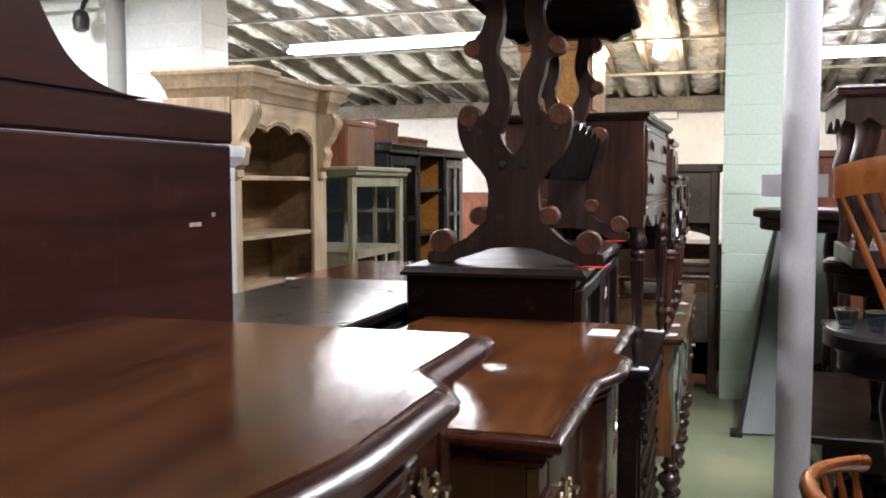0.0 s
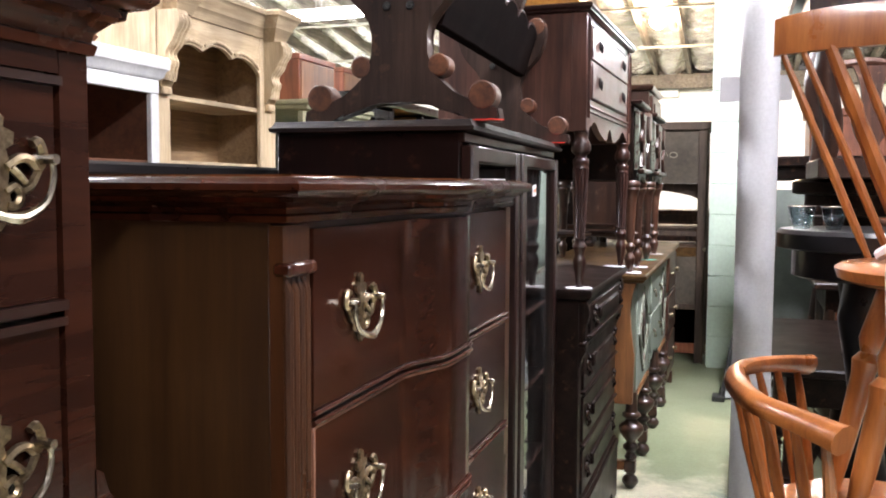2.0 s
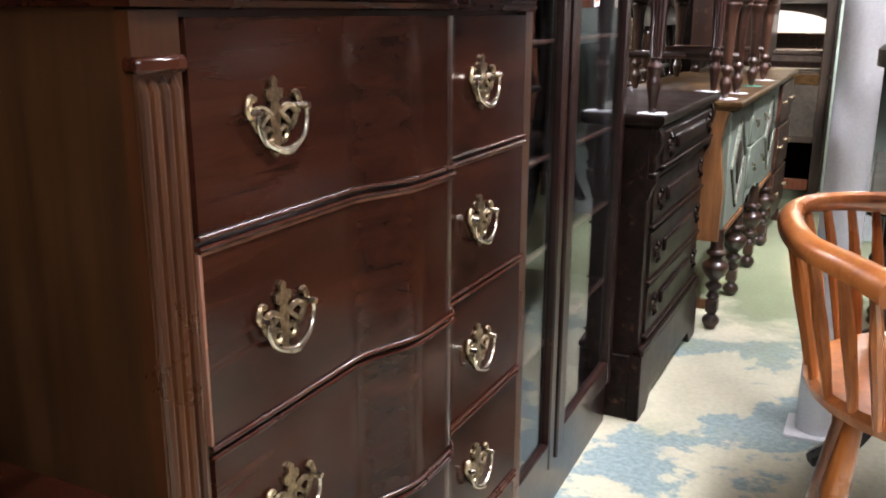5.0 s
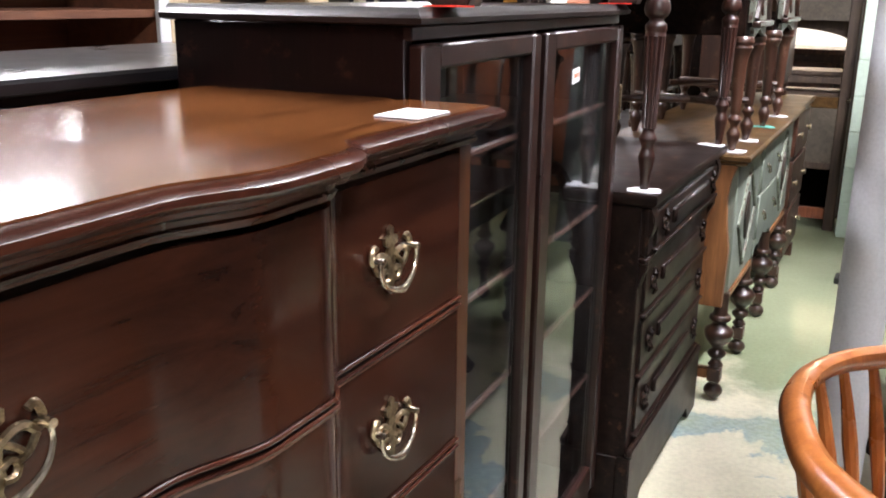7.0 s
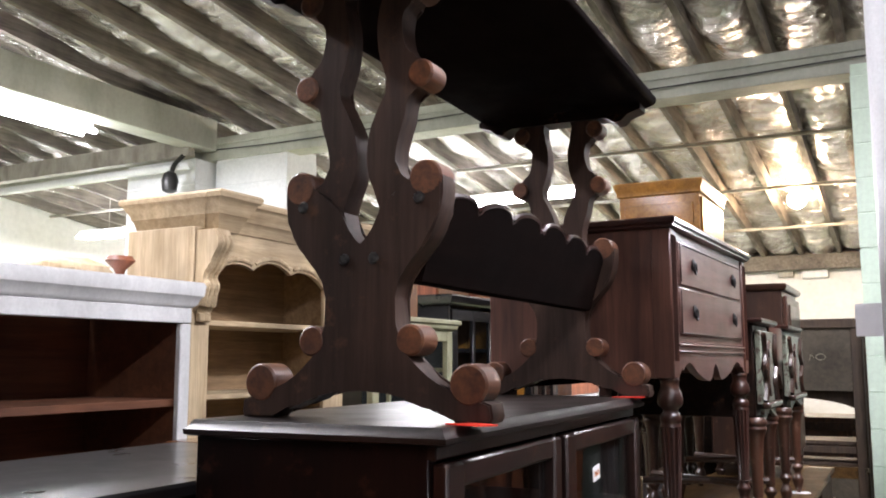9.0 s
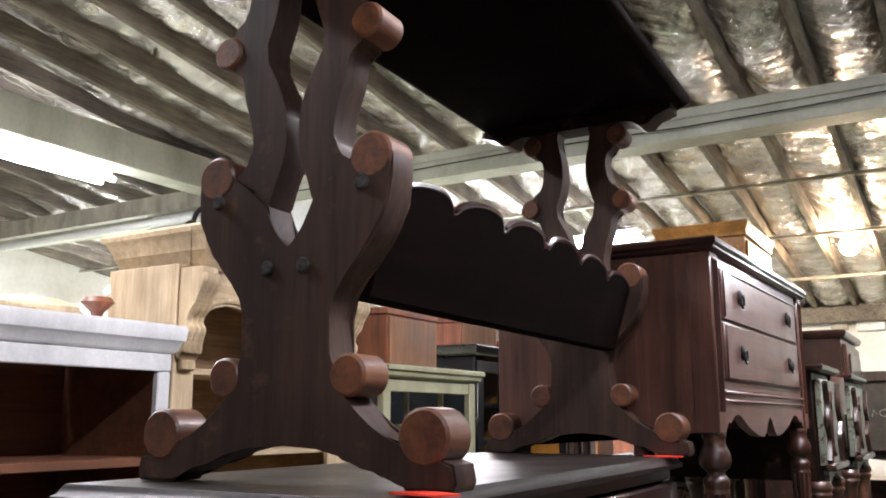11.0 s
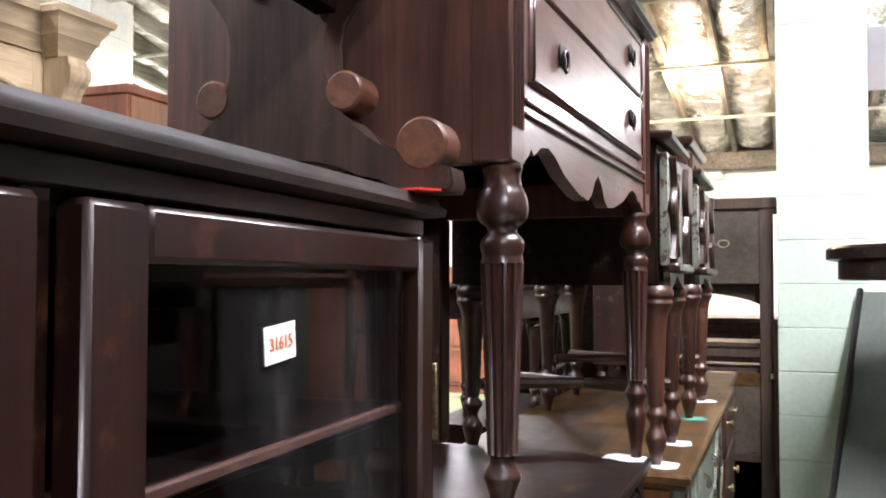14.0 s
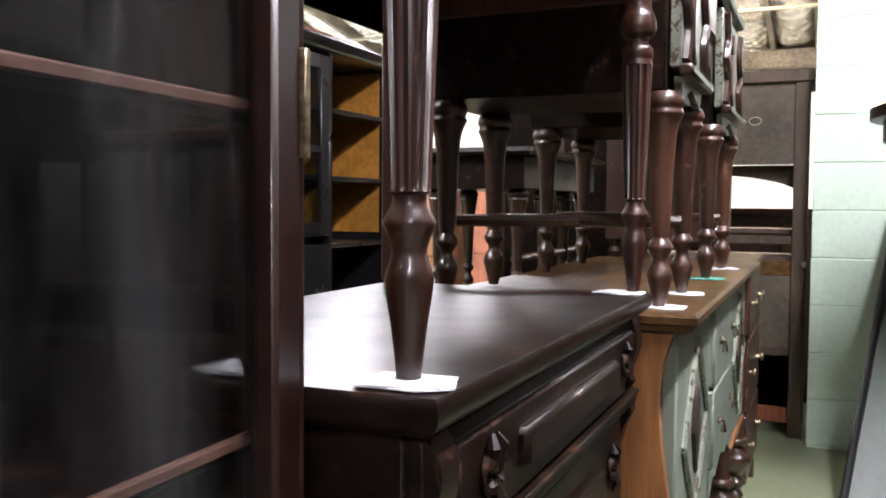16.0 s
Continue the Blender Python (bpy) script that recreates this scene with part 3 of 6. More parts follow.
# ---- block-front tall chest at the start ----
def chest_on_chest():
    c = thing("tall_chest", "dark red cherry chest on chest with flared top and brass pulls", "chest of drawers", -0.45, 0.44)
    xf = lambda y: -0.262 + 0.037 * (ease((y - 0.26) / 0.22) - ease((y - 0.62) / 0.055))
    xl = lambda y: xf(y) + 0.03
    y0, y1, back = 0.06, 0.842, -0.655
    part("upper_case", box(back, -0.275, y0, y1, 0.93, 1.30, 0.002), CHERRY_SIDE, c)
    out = [(back, y0)] + curve_front(xf, y0, y1, 0.001, 50) + [(back, y1)]
    part("crown_top", slab(out, [(0.006, 1.304), (-0.004, 1.305), (-0.006, 1.312), (-0.003, 1.314), (-0.004, 1.320), (-0.013, 1.329), (-0.020, 1.332), (-0.021, 1.338), (-0.031, 1.341), (-0.037, 1.347), (-0.038, 1.356), (-0.032, 1.363), (-0.024, 1.3655)]), CHERRY_E, c, "moulded edge coloured darker as less lit")
    part("top", slab(out, [(-0.020, 1.364), (-0.020, 1.3672)]), CHERRY_LIT, c, "glossy reddish brown top")
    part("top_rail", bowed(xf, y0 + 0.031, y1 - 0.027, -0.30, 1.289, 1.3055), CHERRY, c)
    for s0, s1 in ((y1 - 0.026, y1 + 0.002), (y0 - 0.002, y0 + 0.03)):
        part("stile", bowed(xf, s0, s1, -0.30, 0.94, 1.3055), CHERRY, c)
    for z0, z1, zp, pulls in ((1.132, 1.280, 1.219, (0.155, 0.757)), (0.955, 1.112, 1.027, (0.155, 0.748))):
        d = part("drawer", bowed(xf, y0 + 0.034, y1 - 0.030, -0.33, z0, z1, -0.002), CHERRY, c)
        part("bead", bowed(xf, y0 + 0.034, y1 - 0.026, -0.33, z0 - 0.008, z0 - 0.001, 0.004), GROOVE, d)
        part("bead", bowed(xf, y0 + 0.034, y1 - 0.026, -0.33, z1 + 0.001, z1 + 0.007, 0.003), GROOVE, d)
        for py in pulls:
            slope = math.degrees(math.atan2(xf(py + 0.01) - xf(py - 0.01), 0.02))
            add_pull(d, xf(py), py, zp, -slope)
        if z0 > 1.1:
            shared("keyhole_plate", PULL, d, xf(0.575), 0.575, 1.256, 0, "small dark brass keyhole plate").scale = (0.68, 0.68, 0.68)
    base = [(back - 0.02, y0 - 0.03)] + curve_front(xl, y0 - 0.03, y1 + 0.042, 0.0, 50) + [(back - 0.02, y1 + 0.042)]
    part("waist_moulding", slab(base, [(0.012, 0.852), (0.0, 0.858), (-0.004, 0.886), (0.0, 0.900), (0.010, 0.904), (0.012, 0.914), (0.030, 0.926), (0.034, 0.938), (0.044, 0.942)]), CHERRY_E, c)
    part("bracket", prism([(y1 + 0.0005, 0.942), (y1 + 0.032, 0.942), (y1 + 0.027, 0.965), (y1 + 0.016, 0.978), (y1 + 0.010, 0.995), (y1 + 0.0005, 1.0)], "x", -0.285, -0.262), CHERRY, c)
    part("lower_case", box(back - 0.02, -0.25, y0 - 0.02, y1 + 0.03, 0.80, 0.853, 0.003), CHERRY_E, c)
    foot = [(y0 - 0.02, 0.768), (y0 + 0.10, 0.768), (y0 + 0.14, 0.80), (y0 + 0.20, 0.812), (y1 - 0.17, 0.812), (y1 - 0.11, 0.80), (y1 - 0.07, 0.768), (y1 + 0.03, 0.768), (y1 + 0.03, 0.853), (y0 - 0.02, 0.853)]
    part("bracket_foot", prism(foot, "x", -0.249, -0.238, 0.002), CHERRY_E, c, "shaped bracket base")
    for y in (y0 - 0.02, y1 - 0.02):
        part("side_foot", box(back, -0.25, y, y + 0.05, 0.768, 0.80, 0.003), CHERRY, c)
    d = thing("low_dresser", "dark red low dresser under the tall chest", "dresser", -0.45, 0.4)
    part("top", slab(rect(-0.70, -0.205, -0.25, 1.020), [(0.014, 0.742), (0.006, 0.745), (0.001, 0.752), (0.0, 0.760), (0.005, 0.766)]), CHERRY_E, d, "red-brown moulded dresser top")
    part("case", box(-0.68, -0.235, -0.22, 0.995, 0.06, 0.742, 0.003), CHERRY, d)
    part("plinth", box(-0.67, -0.228, -0.23, 1.0, 0, 0.06, 0.003), CHERRY, d)
    for z0, z1 in ((0.53, 0.72), (0.31, 0.51), (0.09, 0.29)):
        for ya, yb in ((-0.19, 0.37), (0.40, 0.97)):
            w = part("drawer", box(-0.24, -0.222, ya, yb, z0, z1, 0.004), CHERRY, d)
            add_pull(w, -0.222, (ya + yb) / 2, (z0 + z1) / 2)
    single("card_pad", prism([(-0.30, 0.86), (-0.222, 0.83), (-0.212, 0.90), (-0.26, 0.915)], "z", 0.7665, 0.7678), PAPER, "folded white card under the tall chest", "card")
    return c


chest_on_chest()


def serpentine_chest():
    c = thing("serpentine_chest", "dark cherry serpentine chest of drawers with fluted corners", "chest of drawers", -0.41, 1.455)
    xf = lambda y: -0.207 + 0.030 * (ease((y - 1.33) / 0.11) - ease((y - 1.525) / 0.045))
    y0, y1, back = 1.035, 1.872, -0.615
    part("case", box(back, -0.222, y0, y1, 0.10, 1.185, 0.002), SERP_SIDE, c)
    out = [(back, y0)] + curve_front(xf, y0, y1, 0.0, 60) + [(back, y1)]
    part("moulded_top", slab(out, [(0.008, 1.176), (-0.005, 1.178), (-0.007, 1.184), (-0.004, 1.186), (-0.005, 1.191), (-0.014, 1.195), (-0.020, 1.197), (-0.021, 1.201), (-0.029, 1.203), (-0.033, 1.208), (-0.033, 1.214), (-0.029, 1.218), (-0.021, 1.2205)]), CHERRY_E, c, "moulded edge coloured darker as less lit")
    part("top", slab(out, [(-0.017, 1.219), (-0.017, 1.2222)]), CHERRY_LIT, c, "glossy red-brown top")
    for s, (a, b) in enumerate(((y0 - 0.003, y0 + 0.05), (y1 - 0.026, y1 + 0.003))):
        part("corner_post", bowed(xf, a, b, -0.2215 if s == 0 else -0.26, 0.10, 1.175, 0.0), CHERRY_SIDE, c)
        if s == 0:
            for k in range(4):
                yy = a + 0.008 + k * 0.0115
                part("reed", tube([(xf(yy) + 0.001, yy, 0.2), (xf(yy) + 0.001, yy, 1.113), (xf(yy) - 0.004, yy, 1.124)], 0.0050, 8), CHERRY_SIDE, c)
            part("capital", box(xf(a) - 0.01, xf(a) + 0.010, a - 0.003, b - 0.001, 1.128, 1.141, 0.003), CHERRY_E, c)
    ya, yb = y0 + 0.056, y1 - 0.030
    z = 1.170
    for k in range(5):
        h = 0.181
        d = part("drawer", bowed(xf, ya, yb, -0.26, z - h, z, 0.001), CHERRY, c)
        for e in (0.003, 0.0125):
            part("bead", tube([(x + 0.003, y, z - h - e) for x, y in curve_front(xf, ya - 0.004, yb + 0.003, 0.0, 60)], 0.0026, 8), CHERRY_E, d)
        part("groove", bowed(xf, ya - 0.004, yb + 0.003, -0.26, z - h - 0.0115, z - h - 0.0035, -0.001), GROOVE, d)
        if k == 1:
            part("bare_edge", bowed(xf, ya, yb, -0.26, z - 0.0022, z + 0.0008, 0.0022), EDGE, d, "bare orange drawer edge")
            part("bare_edge", box(xf(ya) - 0.004, xf(ya) + 0.003, ya - 0.0042, ya - 0.0005, z - h, z, 0.0005), EDGE, d)
        for py in (1.200, 1.676):
            add_pull(d, xf(py) + 0.001, py, z - h / 2 - 0.002)
        z -= h + 0.0165
    part("plinth", bowed(xf, y0 - 0.012, y1 + 0.012, back, 0, 0.098, 0.014), CHERRY, c)
    card = single("price_card", box(-0.252, -0.196, 1.722, 1.797, 1.2225, 1.2245, 0.0005), PAPER, "small blank white card on the chest top", "card")
    return c


serpentine_chest()


# ---- backs of the furniture in the next row ----
def maroon_back():
    c = thing("tall_cabinet", "dark maroon back of a tall cabinet with curved pediment", "cabinet", -0.9, 0.2)
    part("back_panel", box(-0.70, -0.675, -0.75, 1.125, 0, 1.575, 0.003), MAROON, c, "dark maroon wooden back panel")
    part("carcass", box(-1.12, -0.702, -0.74, 1.115, 0, 1.57, 0.003), MAROON, c)
    part("top_rail", box(-0.705, -0.6725, -0.76, 1.127, 1.5775, 1.622, 0.003), MAROON, c)
    arc = [(p.x, p.y) for p in spline([Vector(q) for q in ((0.93, 1.624), (0.862, 1.628), (0.80, 1.65), (0.755, 1.70), (0.70, 1.80), (0.62, 1.90), (0.45, 1.97), (0.2, 1.99))], 5)]
    part("pediment", prism(arc + [(-0.05, 1.97), (-0.22, 1.90), (-0.35, 1.70), (-0.5, 1.624)], "x", -0.70, -0.668), MAROON, c)
    for y, z, w in ((1.03, 1.466, 0.014), (0.79, 1.345, 0.006), (1.075, 1.478, 0.004)):
        part("scuff", box(-0.6755, -0.6735, y - w, y + w, z - 0.003, z + 0.003, 0.0008), PINE, c, "small pale scratch in the finish")
    return c


maroon_back()


def black_dresser():
    c = thing("black_dresser", "black dresser with glossy top and grey back panel", "dresser", -0.92, 1.75)
    part("top", slab(rect(-1.17, -0.69, 1.18, 2.34), [(0.006, 1.226), (0, 1.230), (0, 1.242), (0.005, 1.247)]), BLACK, c)
    part("case", box(-1.15, -0.715, 1.2, 2.32, 0.05, 1.226, 0.003), BLACK, c)
    part("back_panel", box(-0.715, -0.708, 1.22, 2.30, 0.1, 1.20, 0.001), BACKPLY, c, "dusty grey plywood back")
    for y in (1.66, 1.70):
        shared("screw", DARKKNOB, c, -0.708, y, 1.17)
    return c


black_dresser()


def brown_table():
    c = thing("brown_table", "brown polished table top beside the black dresser", "table", -0.95, 2.65)
    part("top", slab(rect(-1.25, -0.72, 2.38, 2.98), [(0.006, 1.215), (0, 1.22), (0, 1.236), (0.006, 1.242)]), CHERRY_LIT, c)
    part("apron", box(-1.21, -0.76, 2.42, 2.94, 1.11, 1.215, 0.003), CHERRY, c)
    for x in (-1.18, -0.79):
        for y in (2.45, 2.91):
            part("leg", box(x - 0.03, x + 0.03, y - 0.03, y + 0.03, 0, 1.11, 0.004), CHERRY, c)
    return c


brown_table()


def spin(c, deg):
    c.rotation_euler = (0, 0, radians(deg))


# ---- glazed bookcase with the trestle table on it ----
def bookcase():
    c = thing("glazed_bookcase", "dark mahogany bookcase with two glass doors", "bookcase", -0.48, 2.36)
    xb, xf, y0, y1 = -0.70, -0.327, 1.885, 2.897
    part("top", slab(rect(xb - 0.01, -0.294, 1.866, 2.906), [(0.008, 1.3135), (0.001, 1.316), (0, 1.323), (0.005, 1.326), (0.008, 1.332), (0.0105, 1.336)]), BOOK_TOP, c)
    part("side_panel", box(xb, xf, y0, y0 + 0.022, 0.05, 1.313, 0.002), BOOK_SHADED, c)
    part("side_panel", box(xb, xf, y1 - 0.022, y1, 0.05, 1.313, 0.002), BOOK_Z, c)
    part("back_panel", box(xb, xb + 0.012, y0 + 0.022, y1 - 0.022, 0.05, 1.313, 0), SHADED, c)
    part("centre_post", box(xf - 0.02, xf + 0.004, 2.343, 2.367, 0.12, 1.313, 0.002), BOOK_Z, c)
    part("header", box(xf - 0.02, xf + 0.010, y0, y1, 1.294, 1.3130, 0.002), BOOK, c)
    part("plinth", box(xb, xf + 0.008, y0, y1, 0.0, 0.13, 0.004), BOOK, c)
    for z in (0.15, 0.43, 0.657, 0.862, 1.103):
        part("shelf", box(xb + 0.012, xf - 0.012, y0 + 0.022, y1 - 0.022, z, z + 0.018, 0.002), BOOK_SHADED, c)
        part("shelf_lip", box(xf - 0.0115, xf - 0.004, y0 + 0.024, y1 - 0.024, z + 0.008, z + 0.018, 0.002), LIP, c, "reddish shelf edge coloured as lit")
    for a, b in ((1.892, 2.340), (2.370, 2.890)):
        d = part("glass_door", box(xf, xf + 0.024, a, a + 0.052, 0.135, 1.290, 0.004), BOOK_Z, c)
        part("stile", box(xf, xf + 0.024, b - 0.036, b, 0.135, 1.290, 0.004), BOOK_Z, d)
        part("rail", box(xf, xf + 0.022, a + 0.052, b - 0.036, 1.257, 1.290, 0.004), BOOK, d)
        part("rail", box(xf, xf + 0.022, a + 0.052, b - 0.036, 0.135, 0.205, 0.004), BOOK, d)
        g = part("pane", box(xf + 0.006, xf + 0.009, a + 0.050, b - 0.034, 0.20, 1.260, 0), GLASS, d, "dusty reflecting glass pane")
        g.visible_shadow = False
    part("corner_moulding", tube([(xf + 0.016, y1 - 0.002, 0.13), (xf + 0.016, y1 - 0.002, 1.290)], 0.006, 8), BOOK_Z, c)
    part("hinge", box(xf + 0.005, xf + 0.027, 2.8905, 2.898, 1.08, 1.16, 0.001), BRASS, c)
    card = thing("price_tag", "white price tag with orange number on glass", "tag", xf + 0.011, 2.615, 1.17)
    part("card", box(xf + 0.0095, xf + 0.0105, 2.570, 2.616, 1.189, 1.217, 0.0004), PAPER, card)
    f = bpy.data.curves.new("number", "FONT")
    f.body, f.size, f.align_x, f.align_y, f.extrude = "31615", 0.0138, "CENTER", "CENTER", 0.0003
    f.materials.append(INK)
    o = new("number", f)
    o.parent = card
    o.matrix_local = Matrix.Translation(Vector((xf + 0.0112, 2.593, 1.203)) - card.location) @ Euler((radians(90), 0, radians(90))).to_matrix().to_4x4()
    spin(c, 2.1)
    m = pose(-0.48, 2.36, 0, 0, 0, 2.1) @ pose(0.48, -2.36, 0)
    card.matrix_basis = m @ card.matrix_basis @ Matrix.Rotation(radians(5), 4, "X")
    return c


bookcase()


def trestle_table():
    c = thing("trestle_table", "dark brown trestle table with scrolled lyre legs on the bookcase", "table", -0.45, 2.42, 1.336)
    cx, zb = -0.471, 1.337
    # half of the foot, waist and lower scroll, then the outer and inner edges of one arm: (offset, height)
    foot = [(0, 1.377), (0.045, 1.377), (0.062, 1.373), (0.074, 1.364), (0.100, 1.359), (0.118, 1.350), (0.140, 1.346), (0.148, zb), (0.198, zb), (0.202, 1.345), (0.199, 1.362), (0.160, 1.374),
            (0.146, 1.381), (0.122, 1.385), (0.106, 1.395), (0.094, 1.409), (0.078, 1.424), (0.064, 1.440), (0.058, 1.470), (0.054, 1.507), (0.060, 1.532), (0.073, 1.551),
            (0.091, 1.567), (0.106, 1.582), (0.117, 1.601), (0.125, 1.623), (0.130, 1.648), (0.130, 1.672), (0.120, 1.690), (0.104, 1.698), (0.090, 1.693), (0.081, 1.681), (0.081, 1.668), (0.050, 1.652), (0.030, 1.634), (0.022, 1.604), (0.010, 1.588)]
    body = [(cx + a, b) for a, b in foot] + [(cx, 1.580)] + [(cx - a, b) for a, b in foot[:0:-1]]
    outer = spline([Vector(q) for q in ((0.083, 1.668), (0.066, 1.674), (0.056, 1.692), (0.056, 1.717), (0.062, 1.741), (0.069, 1.762), (0.073, 1.785), (0.082, 1.801), (0.098, 1.808), (0.098, 1.840), (0.082, 1.851), (0.069, 1.872), (0.065, 1.903), (0.072, 1.926), (0.088, 1.940), (0.088, 1.972), (0.078, 1.984))], 3)
    inner = spline([Vector(q) for q in ((0.030, 1.630), (0.021, 1.658), (0.011, 1.684), (0.008, 1.714), (0.012, 1.745), (0.021, 1.769), (0.034, 1.794), (0.042, 1.812), (0.037, 1.830), (0.027, 1.862), (0.024, 1.899), (0.028, 1.930), (0.036, 1.955), (0.030, 1.984))], 3)
    for y in (1.948, 2.848):
        y1 = y + 0.046
        leg = part("lyre_leg", prism(body, "y", y, y1, 0.003), LYRE, c, "scrolled lyre-shaped leg with rubbed edges")
        for s in (-1, 1):
            out = [(cx + s * p.x, p.y) for p in inner] + [(cx + s * p.x, p.y) for p in reversed(outer)]
            part("arm", prism(out, "y", y + 0.003, y1 - 0.003, 0.003), LYRE, leg)
            for dx, z, r, proud in ((0.168, 1.387, 0.028, 0.0015), (0.080, 1.447, 0.022, 0.0010), (0.104, 1.672, 0.0255, 0.0010), (0.096, 1.823, 0.020, 0.0010), (0.090, 1.956, 0.020, 0.0010)):
                bm = lathe([(r - 0.003, 0), (r, 0.003), (r, 0.046 + 2 * proud - 0.003), (r - 0.003, 0.046 + 2 * proud)], 0, 0, 20)
                bmesh.ops.rotate(bm, verts=bm.verts, cent=(0, 0, 0), matrix=Matrix.Rotation(radians(-90), 3, "X"))
                bmesh.ops.translate(bm, verts=bm.verts, vec=(cx + s * dx, y - proud, z))
                part("scroll", bm, LYRE_END, leg, "worn lighter brown scroll")
            for dx, z in ((0.096, 1.643), (0.024, 1.562)):
                bm = lathe([(0.006, 0), (0.009, 0.002), (0.007, 0.005)], 0, 0, 10)
                bmesh.ops.rotate(bm, verts=bm.verts, cent=(0, 0, 0), matrix=Matrix.Rotation(radians(90), 3, "X"))
                bmesh.ops.translate(bm, verts=bm.verts, vec=(cx + s * dx, y - 0.001, z))
                part("bolt", bm, IRON, leg)
        cleat = [(-0.20, 2.003), (-0.20, 1.990), (-0.17, 1.980), (-0.155, 1.966), (-0.138, 1.964), (-0.125, 1.974), (-0.11, 1.978), (0.11, 1.978), (0.125, 1.974), (0.138, 1.964), (0.155, 1.966), (0.17, 1.980), (0.20, 1.990), (0.20, 2.003)]
        part("cleat", prism([(cx + a, b) for a, b in cleat], "y", y - 0.004, y1 + 0.004), EBONY, c)
    wave = []
    for i in range(97):
        u = i / 96
        k = (u * 6.0) % 1.0
        if u > 0.5:
            k = 1.0 - k
        wave.append((1.996 + u * 0.85, 1.642 + 0.016 * math.sin(math.pi * u) + 0.017 * math.sin(math.pi * k) ** 0.6 - 0.010 * math.exp(-((k - 0.93) / 0.05) ** 2)))
    lean = lambda z: cx + 0.061 + 0.30 * (z - 1.535)
    bm = prism([(1.996, 1.530)] + wave + [(2.846, 1.530)], "x", -0.013, 0.013, 0.002)
    for v in bm.verts:
        v.co.x += lean(v.co.z)
    board = part("stretcher", bm, SHADED, c, "leaning stretcher board with wavy top edge, coloured as shaded")
    # A reddish rod stands for the highlight along the board's top edge.
    part("highlight_edge", tube([(lean(z) + 0.008, y, z - 0.001) for y, z in wave], 0.0055, 6), MAHOG, board, "reddish rod standing for the edge highlight")
    clip = 0.035
    x0, x1, ya, yb = -0.675, -0.243, 1.72, 2.925
    out = [(x0 + clip, ya), (x1 - clip, ya), (x1, ya + clip), (x1, yb - clip), (x1 - clip, yb), (x0 + clip, yb), (x0, yb - clip), (x0, ya + clip)]
    part("tabletop", slab(out, [(0.012, 2.0035), (0.004, 2.007), (0, 2.014), (0, 2.023), (0.005, 2.029)]), SHADED, c, "tabletop with clipped corners, coloured as shaded")
    for x, y in ((-0.262, 1.950), (-0.318, 2.852)):
        single("red_tape", prism([(x - 0.045, y - 0.02), (x + 0.01, y - 0.032), (x + 0.025, y - 0.01), (x - 0.02, y + 0.012)], "z", 1.3365, 1.3385), REDTAPE, "scrap of bright red tape on the bookcase", "tape")
    spin(c, 2.2)
    return c


trestle_table()


# ---- dark chest and the raised buffet on it ----
def carved_pull_mesh():
    bm = bmesh.new()
    for s in (-1, 1):
        tube([(0.006 + p.x * 0, s * p.x, p.y) for p in spline([Vector(q) for q in ((0.0, 0.0), (0.014, 0.010), (0.024, 0.002), (0.018, -0.012), (0.006, -0.014))], 4)], [0.005 + 0.003 * math.sin(k * 0.5) for k in range(17)], 6, bm)
        tube([(0.006, s * 0.004, 0.004), (0.010, s * 0.010, 0.022), (0.006, s * 0.004, 0.032)], [0.006, 0.007, 0.003], 6, bm)
    tube([(0.006, 0, -0.010), (0.012, 0, -0.024), (0.006, 0, -0.038)], [0.006, 0.008, 0.003], 6, bm)
    return mesh_of(bm, EBONY)


CARVED = carved_pull_mesh()


